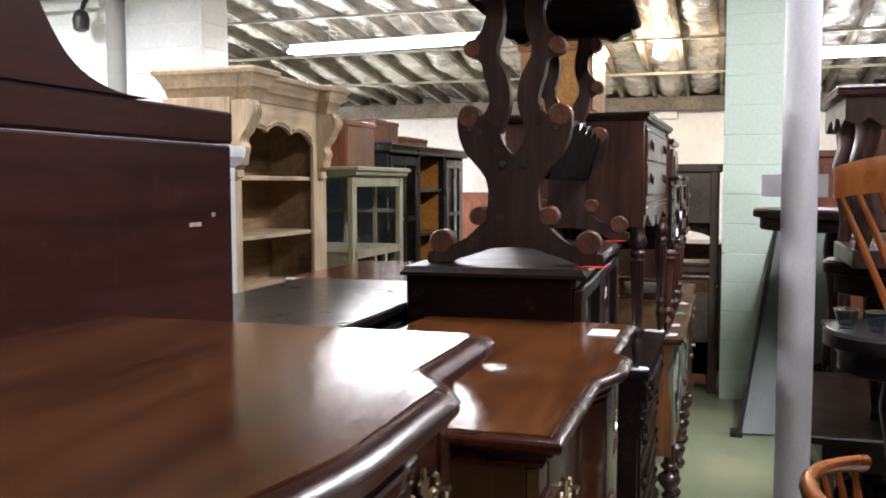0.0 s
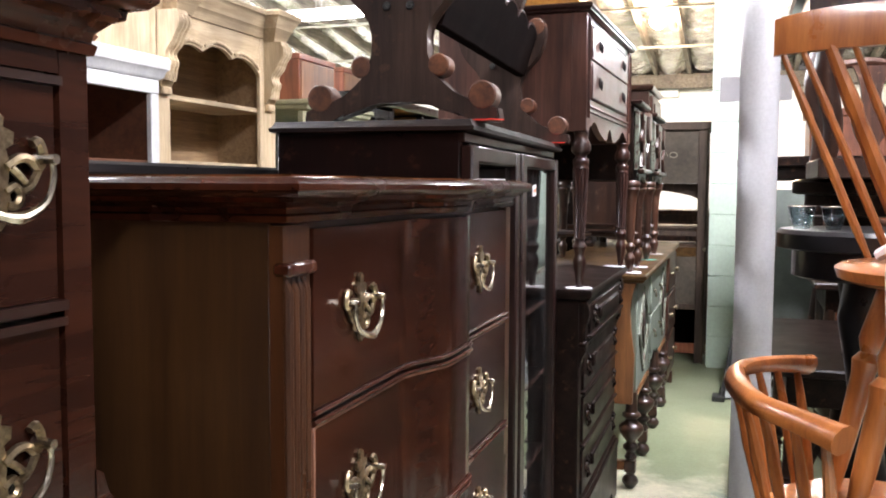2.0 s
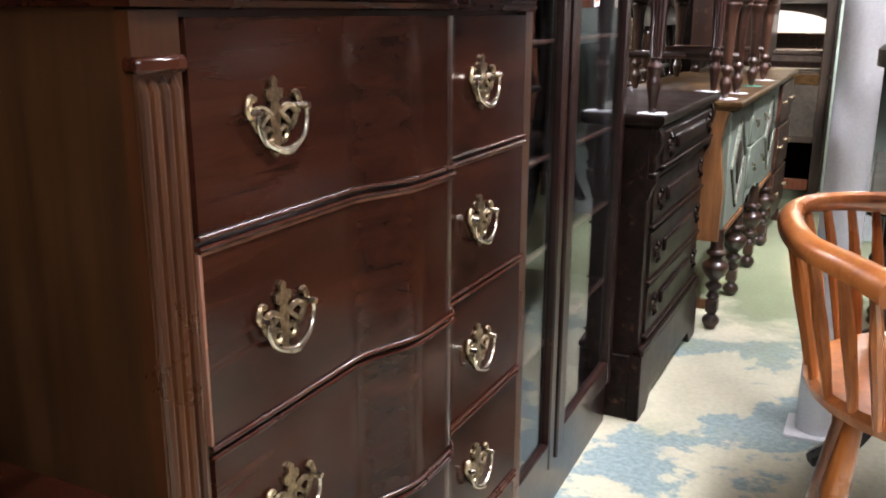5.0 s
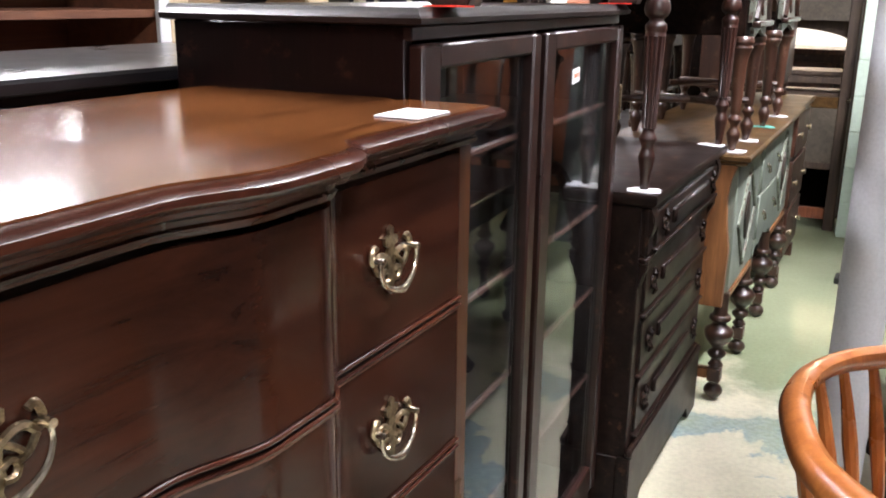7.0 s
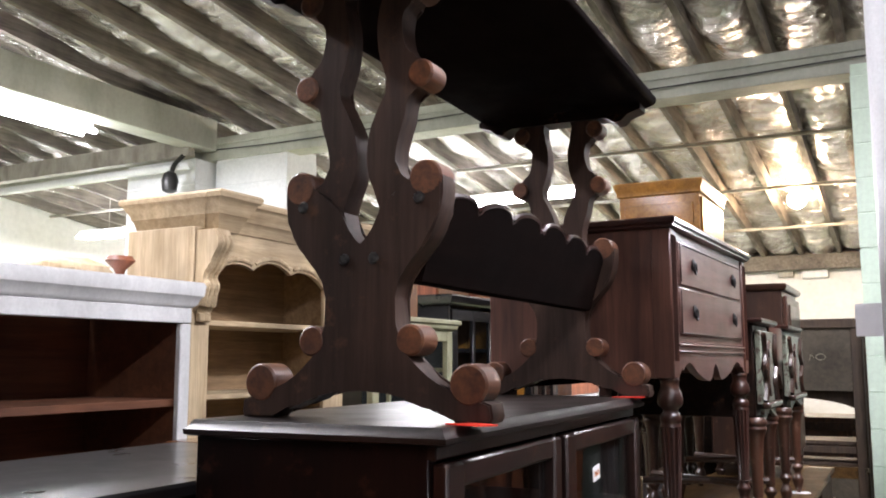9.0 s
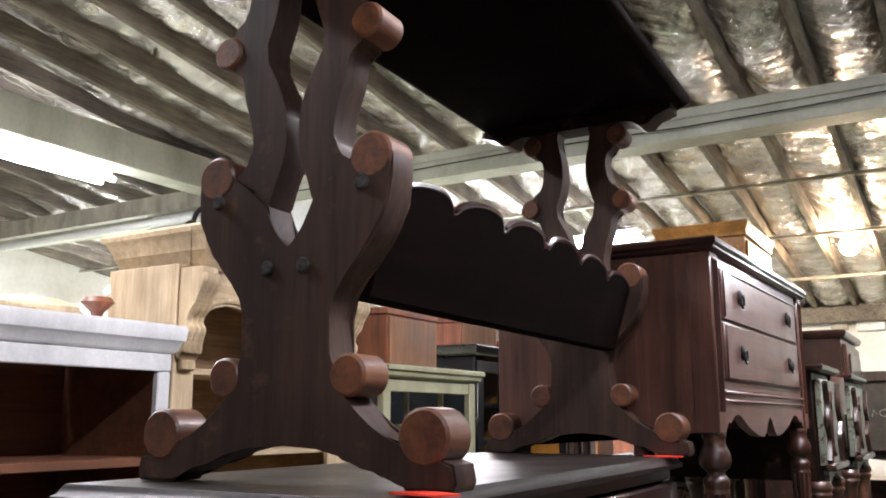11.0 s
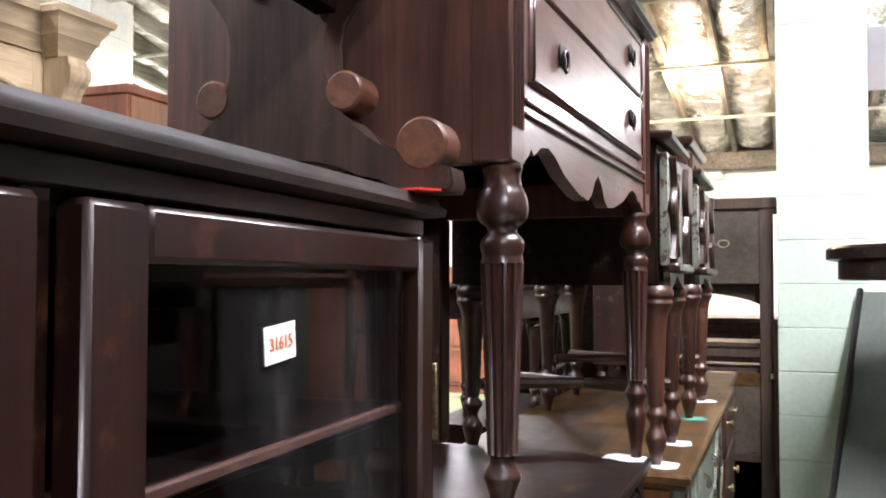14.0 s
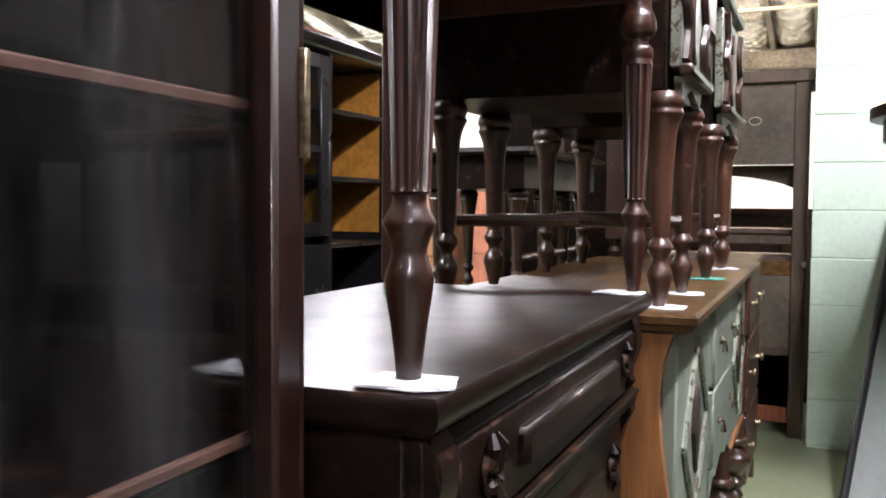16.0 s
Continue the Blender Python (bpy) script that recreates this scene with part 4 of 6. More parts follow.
def dark_chest():
    c = thing("victorian_chest", "nearly black Victorian chest of drawers with carved pulls", "chest of drawers", -0.46, 3.36)
    xf, y0, y1 = -0.262, 2.945, 3.765
    part("top", slab(rect(-0.70, -0.222, 2.918, 3.788), [(0.016, 0.864), (0.008, 0.870), (0.001, 0.878), (0, 0.890), (0.004, 0.897)]), EBONY, c, "scuffed dark top with worn edge")
    part("case", box(-0.69, xf, y0, y1, 0.06, 0.864, 0.003), EBONY, c)
    part("frieze", box(xf, xf + 0.018, y0, y1, 0.742, 0.862, 0.004), EBONY, c)
    for s in (y0 + 0.022, y1 - 0.022):
        pts = [(p.x, p.y) for p in spline([Vector(q) for q in ((0.020, 0.86), (0.030, 0.83), (0.022, 0.79), (0.006, 0.765), (0.014, 0.735), (0.022, 0.715), (0.010, 0.69), (0.002, 0.66))], 4)]
        part("corbel", prism([(xf - 0.004, 0.66)] + [(xf + a, b) for a, b in reversed(pts)] + [(xf - 0.004, 0.86)], "y", s - 0.02, s + 0.02, 0.003), EBONY, c)
    for z0, z1 in ((0.758, 0.846), (0.582, 0.712), (0.418, 0.560), (0.254, 0.396)):
        off = 0.018 if z0 > 0.75 else 0.0
        d = part("drawer", box(xf - 0.01, xf + 0.008 + off, y0 + 0.05, y1 - 0.05, z0, z1, 0.004), EBONY, c)
        part("raised_panel", box(xf + 0.004, xf + 0.020 + off, y0 + 0.20, y1 - 0.20, (z0 + z1) / 2 - 0.018, (z0 + z1) / 2 + 0.022, 0.006), EBONY, d)
        part("lip", box(xf - 0.002, xf + 0.016 + off, y0 + 0.04, y1 - 0.04, z0 - 0.012, z0 - 0.003, 0.003), EBONY, d, "worn moulding edge")
        for y in (y0 + 0.12, y1 - 0.12):
            shared("carved_pull", CARVED, d, xf + 0.006 + off, y, (z0 + z1) / 2 + 0.004)
    part("ledge", box(xf - 0.002, xf + 0.022, y0 - 0.004, y1 + 0.004, 0.722, 0.738, 0.004), EBONY, c)
    part("plinth_moulding", box(xf, xf + 0.020, y0 - 0.008, y1 + 0.008, 0.205, 0.228, 0.005), EBONY, c)
    part("plinth", prism([(y0 - 0.008, 0), (y0 + 0.09, 0), (y0 + 0.13, 0.055), (y1 - 0.13, 0.055), (y1 - 0.09, 0), (y1 + 0.008, 0), (y1 + 0.008, 0.204), (y0 - 0.008, 0.204)], "x", xf - 0.02, xf + 0.016, 0.003), EBONY, c)
    part("plinth", box(-0.69, xf - 0.02, y0 - 0.006, y0 + 0.02, 0, 0.2, 0.003), EBONY, c)
    c.scale = (1, 1, 1.009)
    return c


dark_chest()


def fluted_leg(cx, cy, z0):
    p = [(0.0115, 0), (0.0125, 0.012), (0.017, 0.045), (0.0215, 0.070), (0.0215, 0.082), (0.0165, 0.096), (0.0165, 0.104), (0.0225, 0.118), (0.0235, 0.124), (0.0165, 0.136), (0.0155, 0.144),
         (0.019, 0.1465), (0.019, 0.150), (0.0275, 0.356), (0.0265, 0.360), (0.0255, 0.366), (0.0275, 0.372), (0.027, 0.382), (0.019, 0.391), (0.020, 0.397), (0.0285, 0.403), (0.0325, 0.411), (0.0330, 0.421), (0.0300, 0.433), (0.0245, 0.443), (0.0235, 0.456), (0.026, 0.462), (0.024, 0.468)]
    p = [(0.88 * a, b) for a, b in turned(p[:11]) + p[11:13] + turned(p[13:])]
    return lathe([(r, z0 + z) for r, z in p], cx, cy, 24, (z0 + 0.1495, z0 + 0.3565, 12, 0.0038))


def buffet():
    c = thing("walnut_buffet", "walnut buffet on fluted legs with scalloped apron and two drawers", "sideboard", -0.46, 3.37, 0.899)
    xb, xf, y0, y1, zb = -0.70, -0.226, 2.935, 3.80, 1.368
    part("top", slab(rect(xb, xf + 0.018, y0 - 0.018, y1 + 0.018), [(0.014, 1.715), (0.006, 1.719), (0.006, 1.724), (0, 1.728), (0, 1.737), (0.004, 1.741)]), MAHOG, c)
    part("side_panel", box(xb + 0.01, xf - 0.03, y0, y0 + 0.02, zb, 1.715, 0.002), BUFFET, c)
    part("side_panel", box(xb + 0.01, xf - 0.03, y1 - 0.02, y1, zb, 1.715, 0.002), BUFFET, c)
    part("back_panel", box(xb + 0.01, xb + 0.02, y0 + 0.02, y1 - 0.02, zb - 0.03, 1.715, 0), SHADED, c)
    part("bottom", box(xb + 0.02, xf - 0.03, y0 + 0.02, y1 - 0.02, 1.436, 1.45, 0), SHADED, c)
    for a in (y0 - 0.002, y1 - 0.048):
        part("corner_post", box(xf - 0.045, xf + 0.002, a, a + 0.05, zb, 1.715, 0.003), BUFFET, c)
        bm = bmesh.new()
        for k in range(3):
            tube([(xf + 0.002, a + 0.012 + 0.013 * k, zb + 0.04), (xf + 0.002, a + 0.012 + 0.013 * k, 1.70)], 0.0035, 6, bm)
        part("reeding", bm, MAHOG_Z, c)
    sc = [(2.984, 1.372), (3.00, 1.378), (3.02, 1.392), (3.03, 1.386), (3.06, 1.400), (3.09, 1.404), (3.12, 1.398), (3.17, 1.378), (3.25, 1.360), (3.30, 1.356), (3.325, 1.366), (3.345, 1.388), (3.3675, 1.400)]
    sc = sc + [(6.735 - a, b) for a, b in sc[-2::-1]]
    part("apron", prism([(2.984, 1.442)] + sc + [(3.751, 1.442)], "x", xf - 0.022, xf - 0.002), BUFFET_SHEEN, c, "scalloped apron")
    part("apron_moulding", box(xf - 0.02, xf + 0.004, 2.986, 3.749, 1.442, 1.449, 0.002), BUFFET_SHEEN, c)
    part("apron_moulding", box(xf - 0.02, xf + 0.004, 2.986, 3.749, 1.427, 1.432, 0.002), BUFFET_SHEEN, c)
    part("front_frame", box(xf - 0.022, xf - 0.004, 2.986, 3.749, 1.4505, 1.7145, 0), BUFFET_SHEEN, c)
    for z0, z1 in ((1.468, 1.583), (1.588, 1.692)):
        d = part("drawer", box(xf - 0.01, xf + 0.002, 3.012, 3.722, z0, z1, 0.003), BUFFET_SHEEN, c)
        for e in ((z0 + 0.004, z0 + 0.008),) if z0 < 1.5 else ((z1 - 0.008, z1 - 0.004),):
            part("bead", box(xf, xf + 0.0045, 3.014, 3.720, *e, 0.001), MAHOG, d)
        for yy in (3.015, 3.716):
            part("bead", box(xf, xf + 0.0045, yy, yy + 0.004, z0 + 0.006, z1 - 0.006, 0.001), MAHOG, d)
        for y in (3.135, 3.60):
            bm = lathe([(0.009, 0), (0.012, 0.003), (0.007, 0.007)], 0, 0, 12)
            bmesh.ops.scale(bm, verts=bm.verts, vec=(1.5, 1.0, 1.0))
            bmesh.ops.rotate(bm, verts=bm.verts, cent=(0, 0, 0), matrix=Matrix.Rotation(radians(90), 3, "Y"))
            bmesh.ops.translate(bm, verts=bm.verts, vec=(xf + 0.002, y, (z0 + z1) / 2 + 0.004))
            tube([(xf + 0.010, y + 0.011 * math.sin(k * 0.524), (z0 + z1) / 2 - 0.004 + 0.014 * math.cos(k * 0.524)) for k in range(13)], 0.0024, 6, bm)
            part("pull", bm, IRON, d, "small dark iron drop pull")
    for y in (2.962, 3.752):
        part("leg", fluted_leg(-0.244, y, 0.9018), MAHOG_Z, c, "fluted turned leg")
        part("back_leg", box(-0.69, -0.64, y - 0.025, y + 0.025, 0.9015, zb, 0.004), MAHOG_Z, c)
    for y, r in ((2.962, 12), (3.752, -8)):
        bm = prism([(-0.040, -0.022), (0.012, -0.034), (0.040, -0.020), (0.034, 0.026), (-0.010, 0.034), (-0.042, 0.020)], "z", 0, 0.0012)
        prism([(-0.034, -0.030), (0.030, -0.026), (0.036, 0.018), (-0.028, 0.028)], "z", 0.0014, 0.0030, 0.0, bm)
        bmesh.ops.rotate(bm, verts=bm.verts, cent=(0, 0, 0), matrix=Matrix.Rotation(radians(r), 3, "Z"))
        bmesh.ops.translate(bm, verts=bm.verts, vec=(-0.266, y, 0.9065))
        single("card_pad", bm, PAPER, "folded white card under a furniture leg", "card")
    c.location = (-0.473, 3.38, 0.907)
    spin(c, -1.6)
    return c


buffet()


# ---- painted sideboard on bulbous legs, and what stands on it ----
def bulb_leg(cx, cy, top):
    p = [(0.012, 0.0), (0.024, 0.012), (0.033, 0.030), (0.026, 0.048), (0.014, 0.058), (0.018, 0.064), (0.018, 0.120), (0.026, 0.128), (0.020, 0.140), (0.016, 0.150), (0.030, 0.166), (0.030, 0.178), (0.018, 0.190),
         (0.022, 0.200), (0.040, 0.222), (0.050, 0.246), (0.046, 0.262), (0.028, 0.276), (0.022, 0.288), (0.036, 0.300), (0.034, 0.314), (0.024, 0.326), (0.024, top)]
    return lathe(turned(p), cx, cy, 18)


def teardrop():
    bm = lathe([(0.002, -0.026), (0.007, -0.020), (0.006, -0.010), (0.003, 0.0), (0.003, 0.006)], 0.012, 0, 8)
    k = lathe([(0.008, 0), (0.010, 0.003), (0.006, 0.010)], 0, 0, 10)
    bmesh.ops.rotate(k, verts=k.verts, cent=(0, 0, 0), matrix=Matrix.Rotation(radians(90), 3, "Y"))
    bmesh.ops.translate(k, verts=k.verts, vec=(0, 0, 0.006))
    me = bpy.data.meshes.new("tmp")
    k.to_mesh(me)
    bm.from_mesh(me)
    k.free()
    return mesh_of(bm, SILVER)


DROP = teardrop()


def painted_sideboard():
    c = thing("painted_sideboard", "oak sideboard with grey-green painted doors and bulbous legs", "sideboard", -0.42, 4.58)
    xb, xf, y0, y1 = -0.68, -0.178, 3.815, 5.33
    part("top", slab(rect(xb, xf + 0.028, y0 - 0.018, y1 + 0.018), [(0.018, 0.850), (0.010, 0.856), (0.008, 0.864), (0.0, 0.868), (0.0, 0.880), (0.006, 0.886)]), OAK_SHADED, c, "golden oak moulded top, darkened as shaded")
    side = [(xb, 0.36), (xf - 0.02, 0.36), (xf - 0.018, 0.45), (xf - 0.016, 0.56), (xf - 0.03, 0.66), (xf - 0.036, 0.74), (xf - 0.030, 0.80), (xf - 0.012, 0.850), (xb, 0.850)]
    for a in (y0, y1 - 0.025):
        part("side_panel", prism(side, "y", a, a + 0.025, 0.002), OAK, c, "warm brown oak side")
    part("carcass", box(xb, xf - 0.045, y0 + 0.026, y1 - 0.026, 0.40, 0.849, 0), OAK, c)
    for a, b in ((3.865, 4.335), (4.815, 5.285)):
        d = part("door", box(xf - 0.04, xf - 0.012, a, b, 0.40, 0.842, 0.004), DOORGREEN, c, "grey-green door with diamond moulding")
        m, z = (a + b) / 2, 0.625
        bm = bmesh.new()
        dia = [(m - 0.17, z), (m, z - 0.18), (m + 0.17, z), (m, z + 0.18)]
        for p, q in zip(dia, dia[1:] + dia[:1]):
            tube([(xf - 0.010, *p), (xf - 0.010, *q)], 0.007, 6, bm)
        part("diamond_moulding", bm, CARVEGREEN, d)
        part("carved_drop", prism([(m - 0.03, z + 0.05), (m - 0.045, z), (m - 0.02, z - 0.04), (m, z - 0.09), (m + 0.02, z - 0.04), (m + 0.045, z), (m + 0.03, z + 0.05), (m, z + 0.09)], "x", xf - 0.012, xf - 0.004, 0.002), LEG_DK, d)
        part("bottom_rail", box(xf - 0.03, xf - 0.006, a, b, 0.375, 0.398, 0.004), OAK, c)
    for z0, z1 in ((0.655, 0.838), (0.47, 0.648)):
        d = part("drawer", box(xf - 0.03, xf - 0.002, 4.35, 4.80, z0, z1, 0.005), DOORGREEN, c)
        for y in (4.44, 4.71):
            shared("drop_pull", DROP, d, xf - 0.001, y, (z0 + z1) / 2, 0, "brass teardrop pull")
    ap = [(4.345, 0.468), (4.345, 0.40), (4.38, 0.42), (4.42, 0.435), (4.47, 0.425), (4.52, 0.44), (4.575, 0.45), (4.63, 0.44), (4.68, 0.425), (4.73, 0.435), (4.77, 0.42), (4.805, 0.40), (4.805, 0.468)]
    part("apron", prism(ap, "x", xf - 0.026, xf - 0.008), DOORGREEN, c)
    for y in (3.875, 4.335, 4.815, 5.275):
        part("leg", bulb_leg(xf - 0.028, y, 0.40), LEG_DK, c, "dark bulbous turned leg")
        part("foot_block", box(xf - 0.05, xf - 0.006, y - 0.022, y + 0.022, 0.068, 0.118, 0.003), LEG, c)
    for y in (3.875, 5.275):
        part("leg", bulb_leg(xb + 0.03, y, 0.40), LEG_DK, c)
        part("foot_block", box(xb + 0.008, xb + 0.052, y - 0.022, y + 0.022, 0.068, 0.118, 0.003), LEG, c)
        part("stretcher", box(xb + 0.052, xf - 0.051, y - 0.016, y + 0.016, 0.075, 0.112, 0.003), OAK, c)
    part("stretcher", box(xb + 0.012, xb + 0.048, 3.9, 5.25, 0.078, 0.110, 0.003), OAK, c)
    c.scale = (1, 1, 0.984)
    return c


painted_sideboard()


def small_chest():
    c = thing("brown_chest", "brown chest of drawers with round brass knobs", "chest of drawers", -0.42, 5.65)
    part("top", slab(rect(-0.68, -0.168, 5.36, 5.97), [(0.008, 0.842), (0, 0.848), (0, 0.860), (0.005, 0.866)]), OAK_SHADED, c)
    part("case", box(-0.67, -0.20, 5.38, 5.95, 0.07, 0.842, 0.003), LEG, c)
    for z0, z1 in ((0.62, 0.82), (0.37, 0.60), (0.12, 0.35)):
        d = part("drawer", box(-0.205, -0.182, 5.40, 5.93, z0, z1, 0.004), LEG, c)
        for y in (5.49, 5.84):
            shared("knob", KNOB, d, -0.182, y, (z0 + z1) / 2, 0, "brass knob")
    for y in (5.40, 5.93):
        for x in (-0.64, -0.21):
            part("foot", box(x - 0.02, x + 0.02, y - 0.02, y + 0.02, 0, 0.07, 0.003), LEG, c)
    return c


small_chest()


def cup_leg(cx, cy, z0, top):
    h = top - z0
    p = [(0.010, 0), (0.013, 0.015), (0.021, 0.045), (0.021, 0.058), (0.013, 0.074), (0.013, 0.084), (0.021, 0.098), (0.020, 0.106), (0.013, 0.118), (0.016, 0.126), (0.019, 0.20), (0.024, 0.29), (0.032, h - 0.045), (0.036, h - 0.036), (0.033, h - 0.028), (0.037, h - 0.020), (0.036, h - 0.010), (0.030, h)]
    return lathe([(r, z0 + z) for r, z in turned(p)], cx, cy, 20)


def carved_front(c, xf, y0, y1, z0, z1):
    """A door with raised pale green carving: frame, pendant and lozenge."""
    d = part("door", box(xf - 0.02, xf, y0, y1, z0, z1, 0.003), CARVEGREEN, c, "pale green carved door")
    m = (y0 + y1) / 2
    w = (y1 - y0) / 2
    for s in (-1, 1):
        pts = spline([Vector(q) for q in ((m + s * w * 0.9, z1 - 0.01), (m + s * w * 0.75, z1 - 0.07), (m + s * w * 0.95, (z0 + z1) / 2), (m + s * w * 0.7, z0 + 0.07), (m + s * w * 0.9, z0 + 0.01))], 5)
        part("scroll", tube([(xf + 0.004, p.x, p.y) for p in pts], 0.011, 7), LEG_DK, d)
    part("pendant", prism([(m - 0.03, z0 + 0.05), (m, z0 + 0.02), (m + 0.03, z0 + 0.05), (m + 0.035, z0 + 0.11), (m + 0.012, z0 + 0.15), (m + 0.03, z1 - 0.06), (m, z1 - 0.03), (m - 0.03, z1 - 0.06), (m - 0.012, z0 + 0.15), (m - 0.035, z0 + 0.11)], "x", xf, xf + 0.008, 0.002), LEG, d)
    part("sill", box(xf - 0.004, xf + 0.022, y0 - 0.006, y1 + 0.006, z0 - 0.014, z0 + 0.006, 0.005), LEG_DK, d)
    part("drip", prism([(y0 + 0.01, z0 - 0.014), (y0 + 0.03, z0 - 0.05), (m, z0 - 0.02), (y1 - 0.03, z0 - 0.05), (y1 - 0.01, z0 - 0.014)], "x", xf - 0.012, xf, 0), CARVEGREEN, d)


def carved_buffet():
    c = thing("carved_buffet", "dark buffet with carved green doors on turned legs", "sideboard", -0.42, 4.4, 0.886)
    xb, xf = -0.66, -0.195
    zl = 1.252
    for y0, y1 in ((3.845, 4.17), (4.50, 4.94)):
        part("pedestal", box(xb, xf - 0.022, y0, y1, zl, 1.545, 0.004), EBONY, c)
        carved_front(c, xf, y0 + 0.02, y1 - 0.02, zl + 0.04, 1.525)
        part("top", slab(rect(xb - 0.005, xf + 0.012, y0 - 0.016, y1 + 0.016), [(0.010, 1.545), (0.002, 1.550), (0, 1.558), (0.005, 1.564)]), MAHOG, c)
        for y in (y0 + 0.03, y1 - 0.035):
            part("leg", cup_leg(xf - 0.03, y, 0.889, zl), LEG, c, "cup-turned leg")
            part("back_leg", cup_leg(xb + 0.04, y, 0.889, zl), LEG_DK, c)
    part("centre_drawer", bowed(lambda y: xf - 0.02 + 0.02 * math.cos((y - 4.335) * 9), 4.176, 4.494, xb, 1.43, 1.545), BUFFET, c)
    part("centre_apron", prism([(4.176, 1.43), (4.176, 1.32), (4.22, 1.37), (4.28, 1.385), (4.335, 1.40), (4.39, 1.385), (4.45, 1.37), (4.494, 1.32), (4.494, 1.43)], "x", xf - 0.035, xf - 0.02), LEG_DK, c)
    for y in (4.02, 4.72):
        part("stretcher", tube([(xb + 0.04, y - 0.10, 1.03), (xf - 0.03, y + 0.08, 1.03)], 0.012, 8), LEG_DK, c)
        part("stretcher", tube([(xb + 0.04, y + 0.10, 1.03), (xf - 0.03, y - 0.08, 1.03)], 0.012, 8), LEG_DK, c)
    for k, (y, m, lab) in enumerate(((3.875, PAPER, "white"), (4.135, PAPER, "white"), (4.53, TEAL, "teal"), (4.905, PAPER, "white"))):
        bm = prism([(-0.040, -0.026), (0.020, -0.036), (0.042, -0.014), (0.034, 0.032), (-0.016, 0.036), (-0.042, 0.016)], "z", 0, 0.0022)
        bmesh.ops.rotate(bm, verts=bm.verts, cent=(0, 0, 0), matrix=Matrix.Rotation(radians(9 * k - 11), 3, "Z"))
        bmesh.ops.translate(bm, verts=bm.verts, vec=(xf - 0.025, y, 0.8725))
        single("card_pad", bm, m, lab + " card square under a buffet leg", "card")
    c.location.z -= 0.014
    return c


carved_buffet()


def upper_cabinet():
    c = thing("narrow_cabinet", "dark narrow cabinet with open front on the chest", "cabinet", -0.46, 5.6, 0.866)
    part("case", box(-0.66, -0.31, 5.37, 5.93, 0.93, 1.745, 0.004), LEG_DK, c)
    part("top", slab(rect(-0.68, -0.285, 5.35, 5.95), [(0.012, 1.745), (0.002, 1.755), (0, 1.77), (0.006, 1.778)]), LEG_DK, c)
    part("door", box(-0.312, -0.292, 5.40, 5.90, 0.97, 1.72, 0.004), LEG, c)
    part("door_panel", box(-0.294, -0.284, 5.46, 5.84, 1.30, 1.68, 0.006), LEG_DK, c)
    for y in (5.40, 5.90):
        for x in (-0.63, -0.33):
            part("foot", lathe([(0.018, 0.8665), (0.026, 0.89), (0.016, 0.905), (0.024, 0.93)], x, y, 10), LEG_DK, c)
    return c


upper_cabinet()


def stool_behind():
    """Dark table with turned legs and a cross stretcher, set behind the buffets."""
    c = thing("side_table", "dark side table with turned legs and cross stretcher", "table", -1.15, 5.75)
    part("top", slab(rect(-1.32, -0.86, 5.15, 6.25), [(0.01, 1.215), (0, 1.225), (0.004, 1.24)]), EBONY, c)
    part("apron", box(-1.28, -0.90, 5.20, 6.20, 1.10, 1.214, 0.003), EBONY, c)
    for y in (5.26, 5.56, 5.86, 6.14):
        for x in (-1.24, -0.94):
            part("leg", cup_leg(x, y, 0.70, 1.10), LEG_DK, c)
    part("stretcher", tube([(-0.94, 5.26, 0.86), (-0.94, 6.14, 0.86)], 0.014, 8), LEG_DK, c)
    part("shelf", box(-1.28, -0.9, 5.20, 6.20, 0.60, 0.70, 0.003), EBONY, c)
    part("base", box(-1.26, -0.92, 5.23, 6.17, 0.0, 0.60, 0.003), LEG_DK, c)
    part("drawer_front", box(-0.921, -0.905, 5.28, 6.12, 0.33, 0.56, 0.004), LEG, c)
    return c


stool_behind()


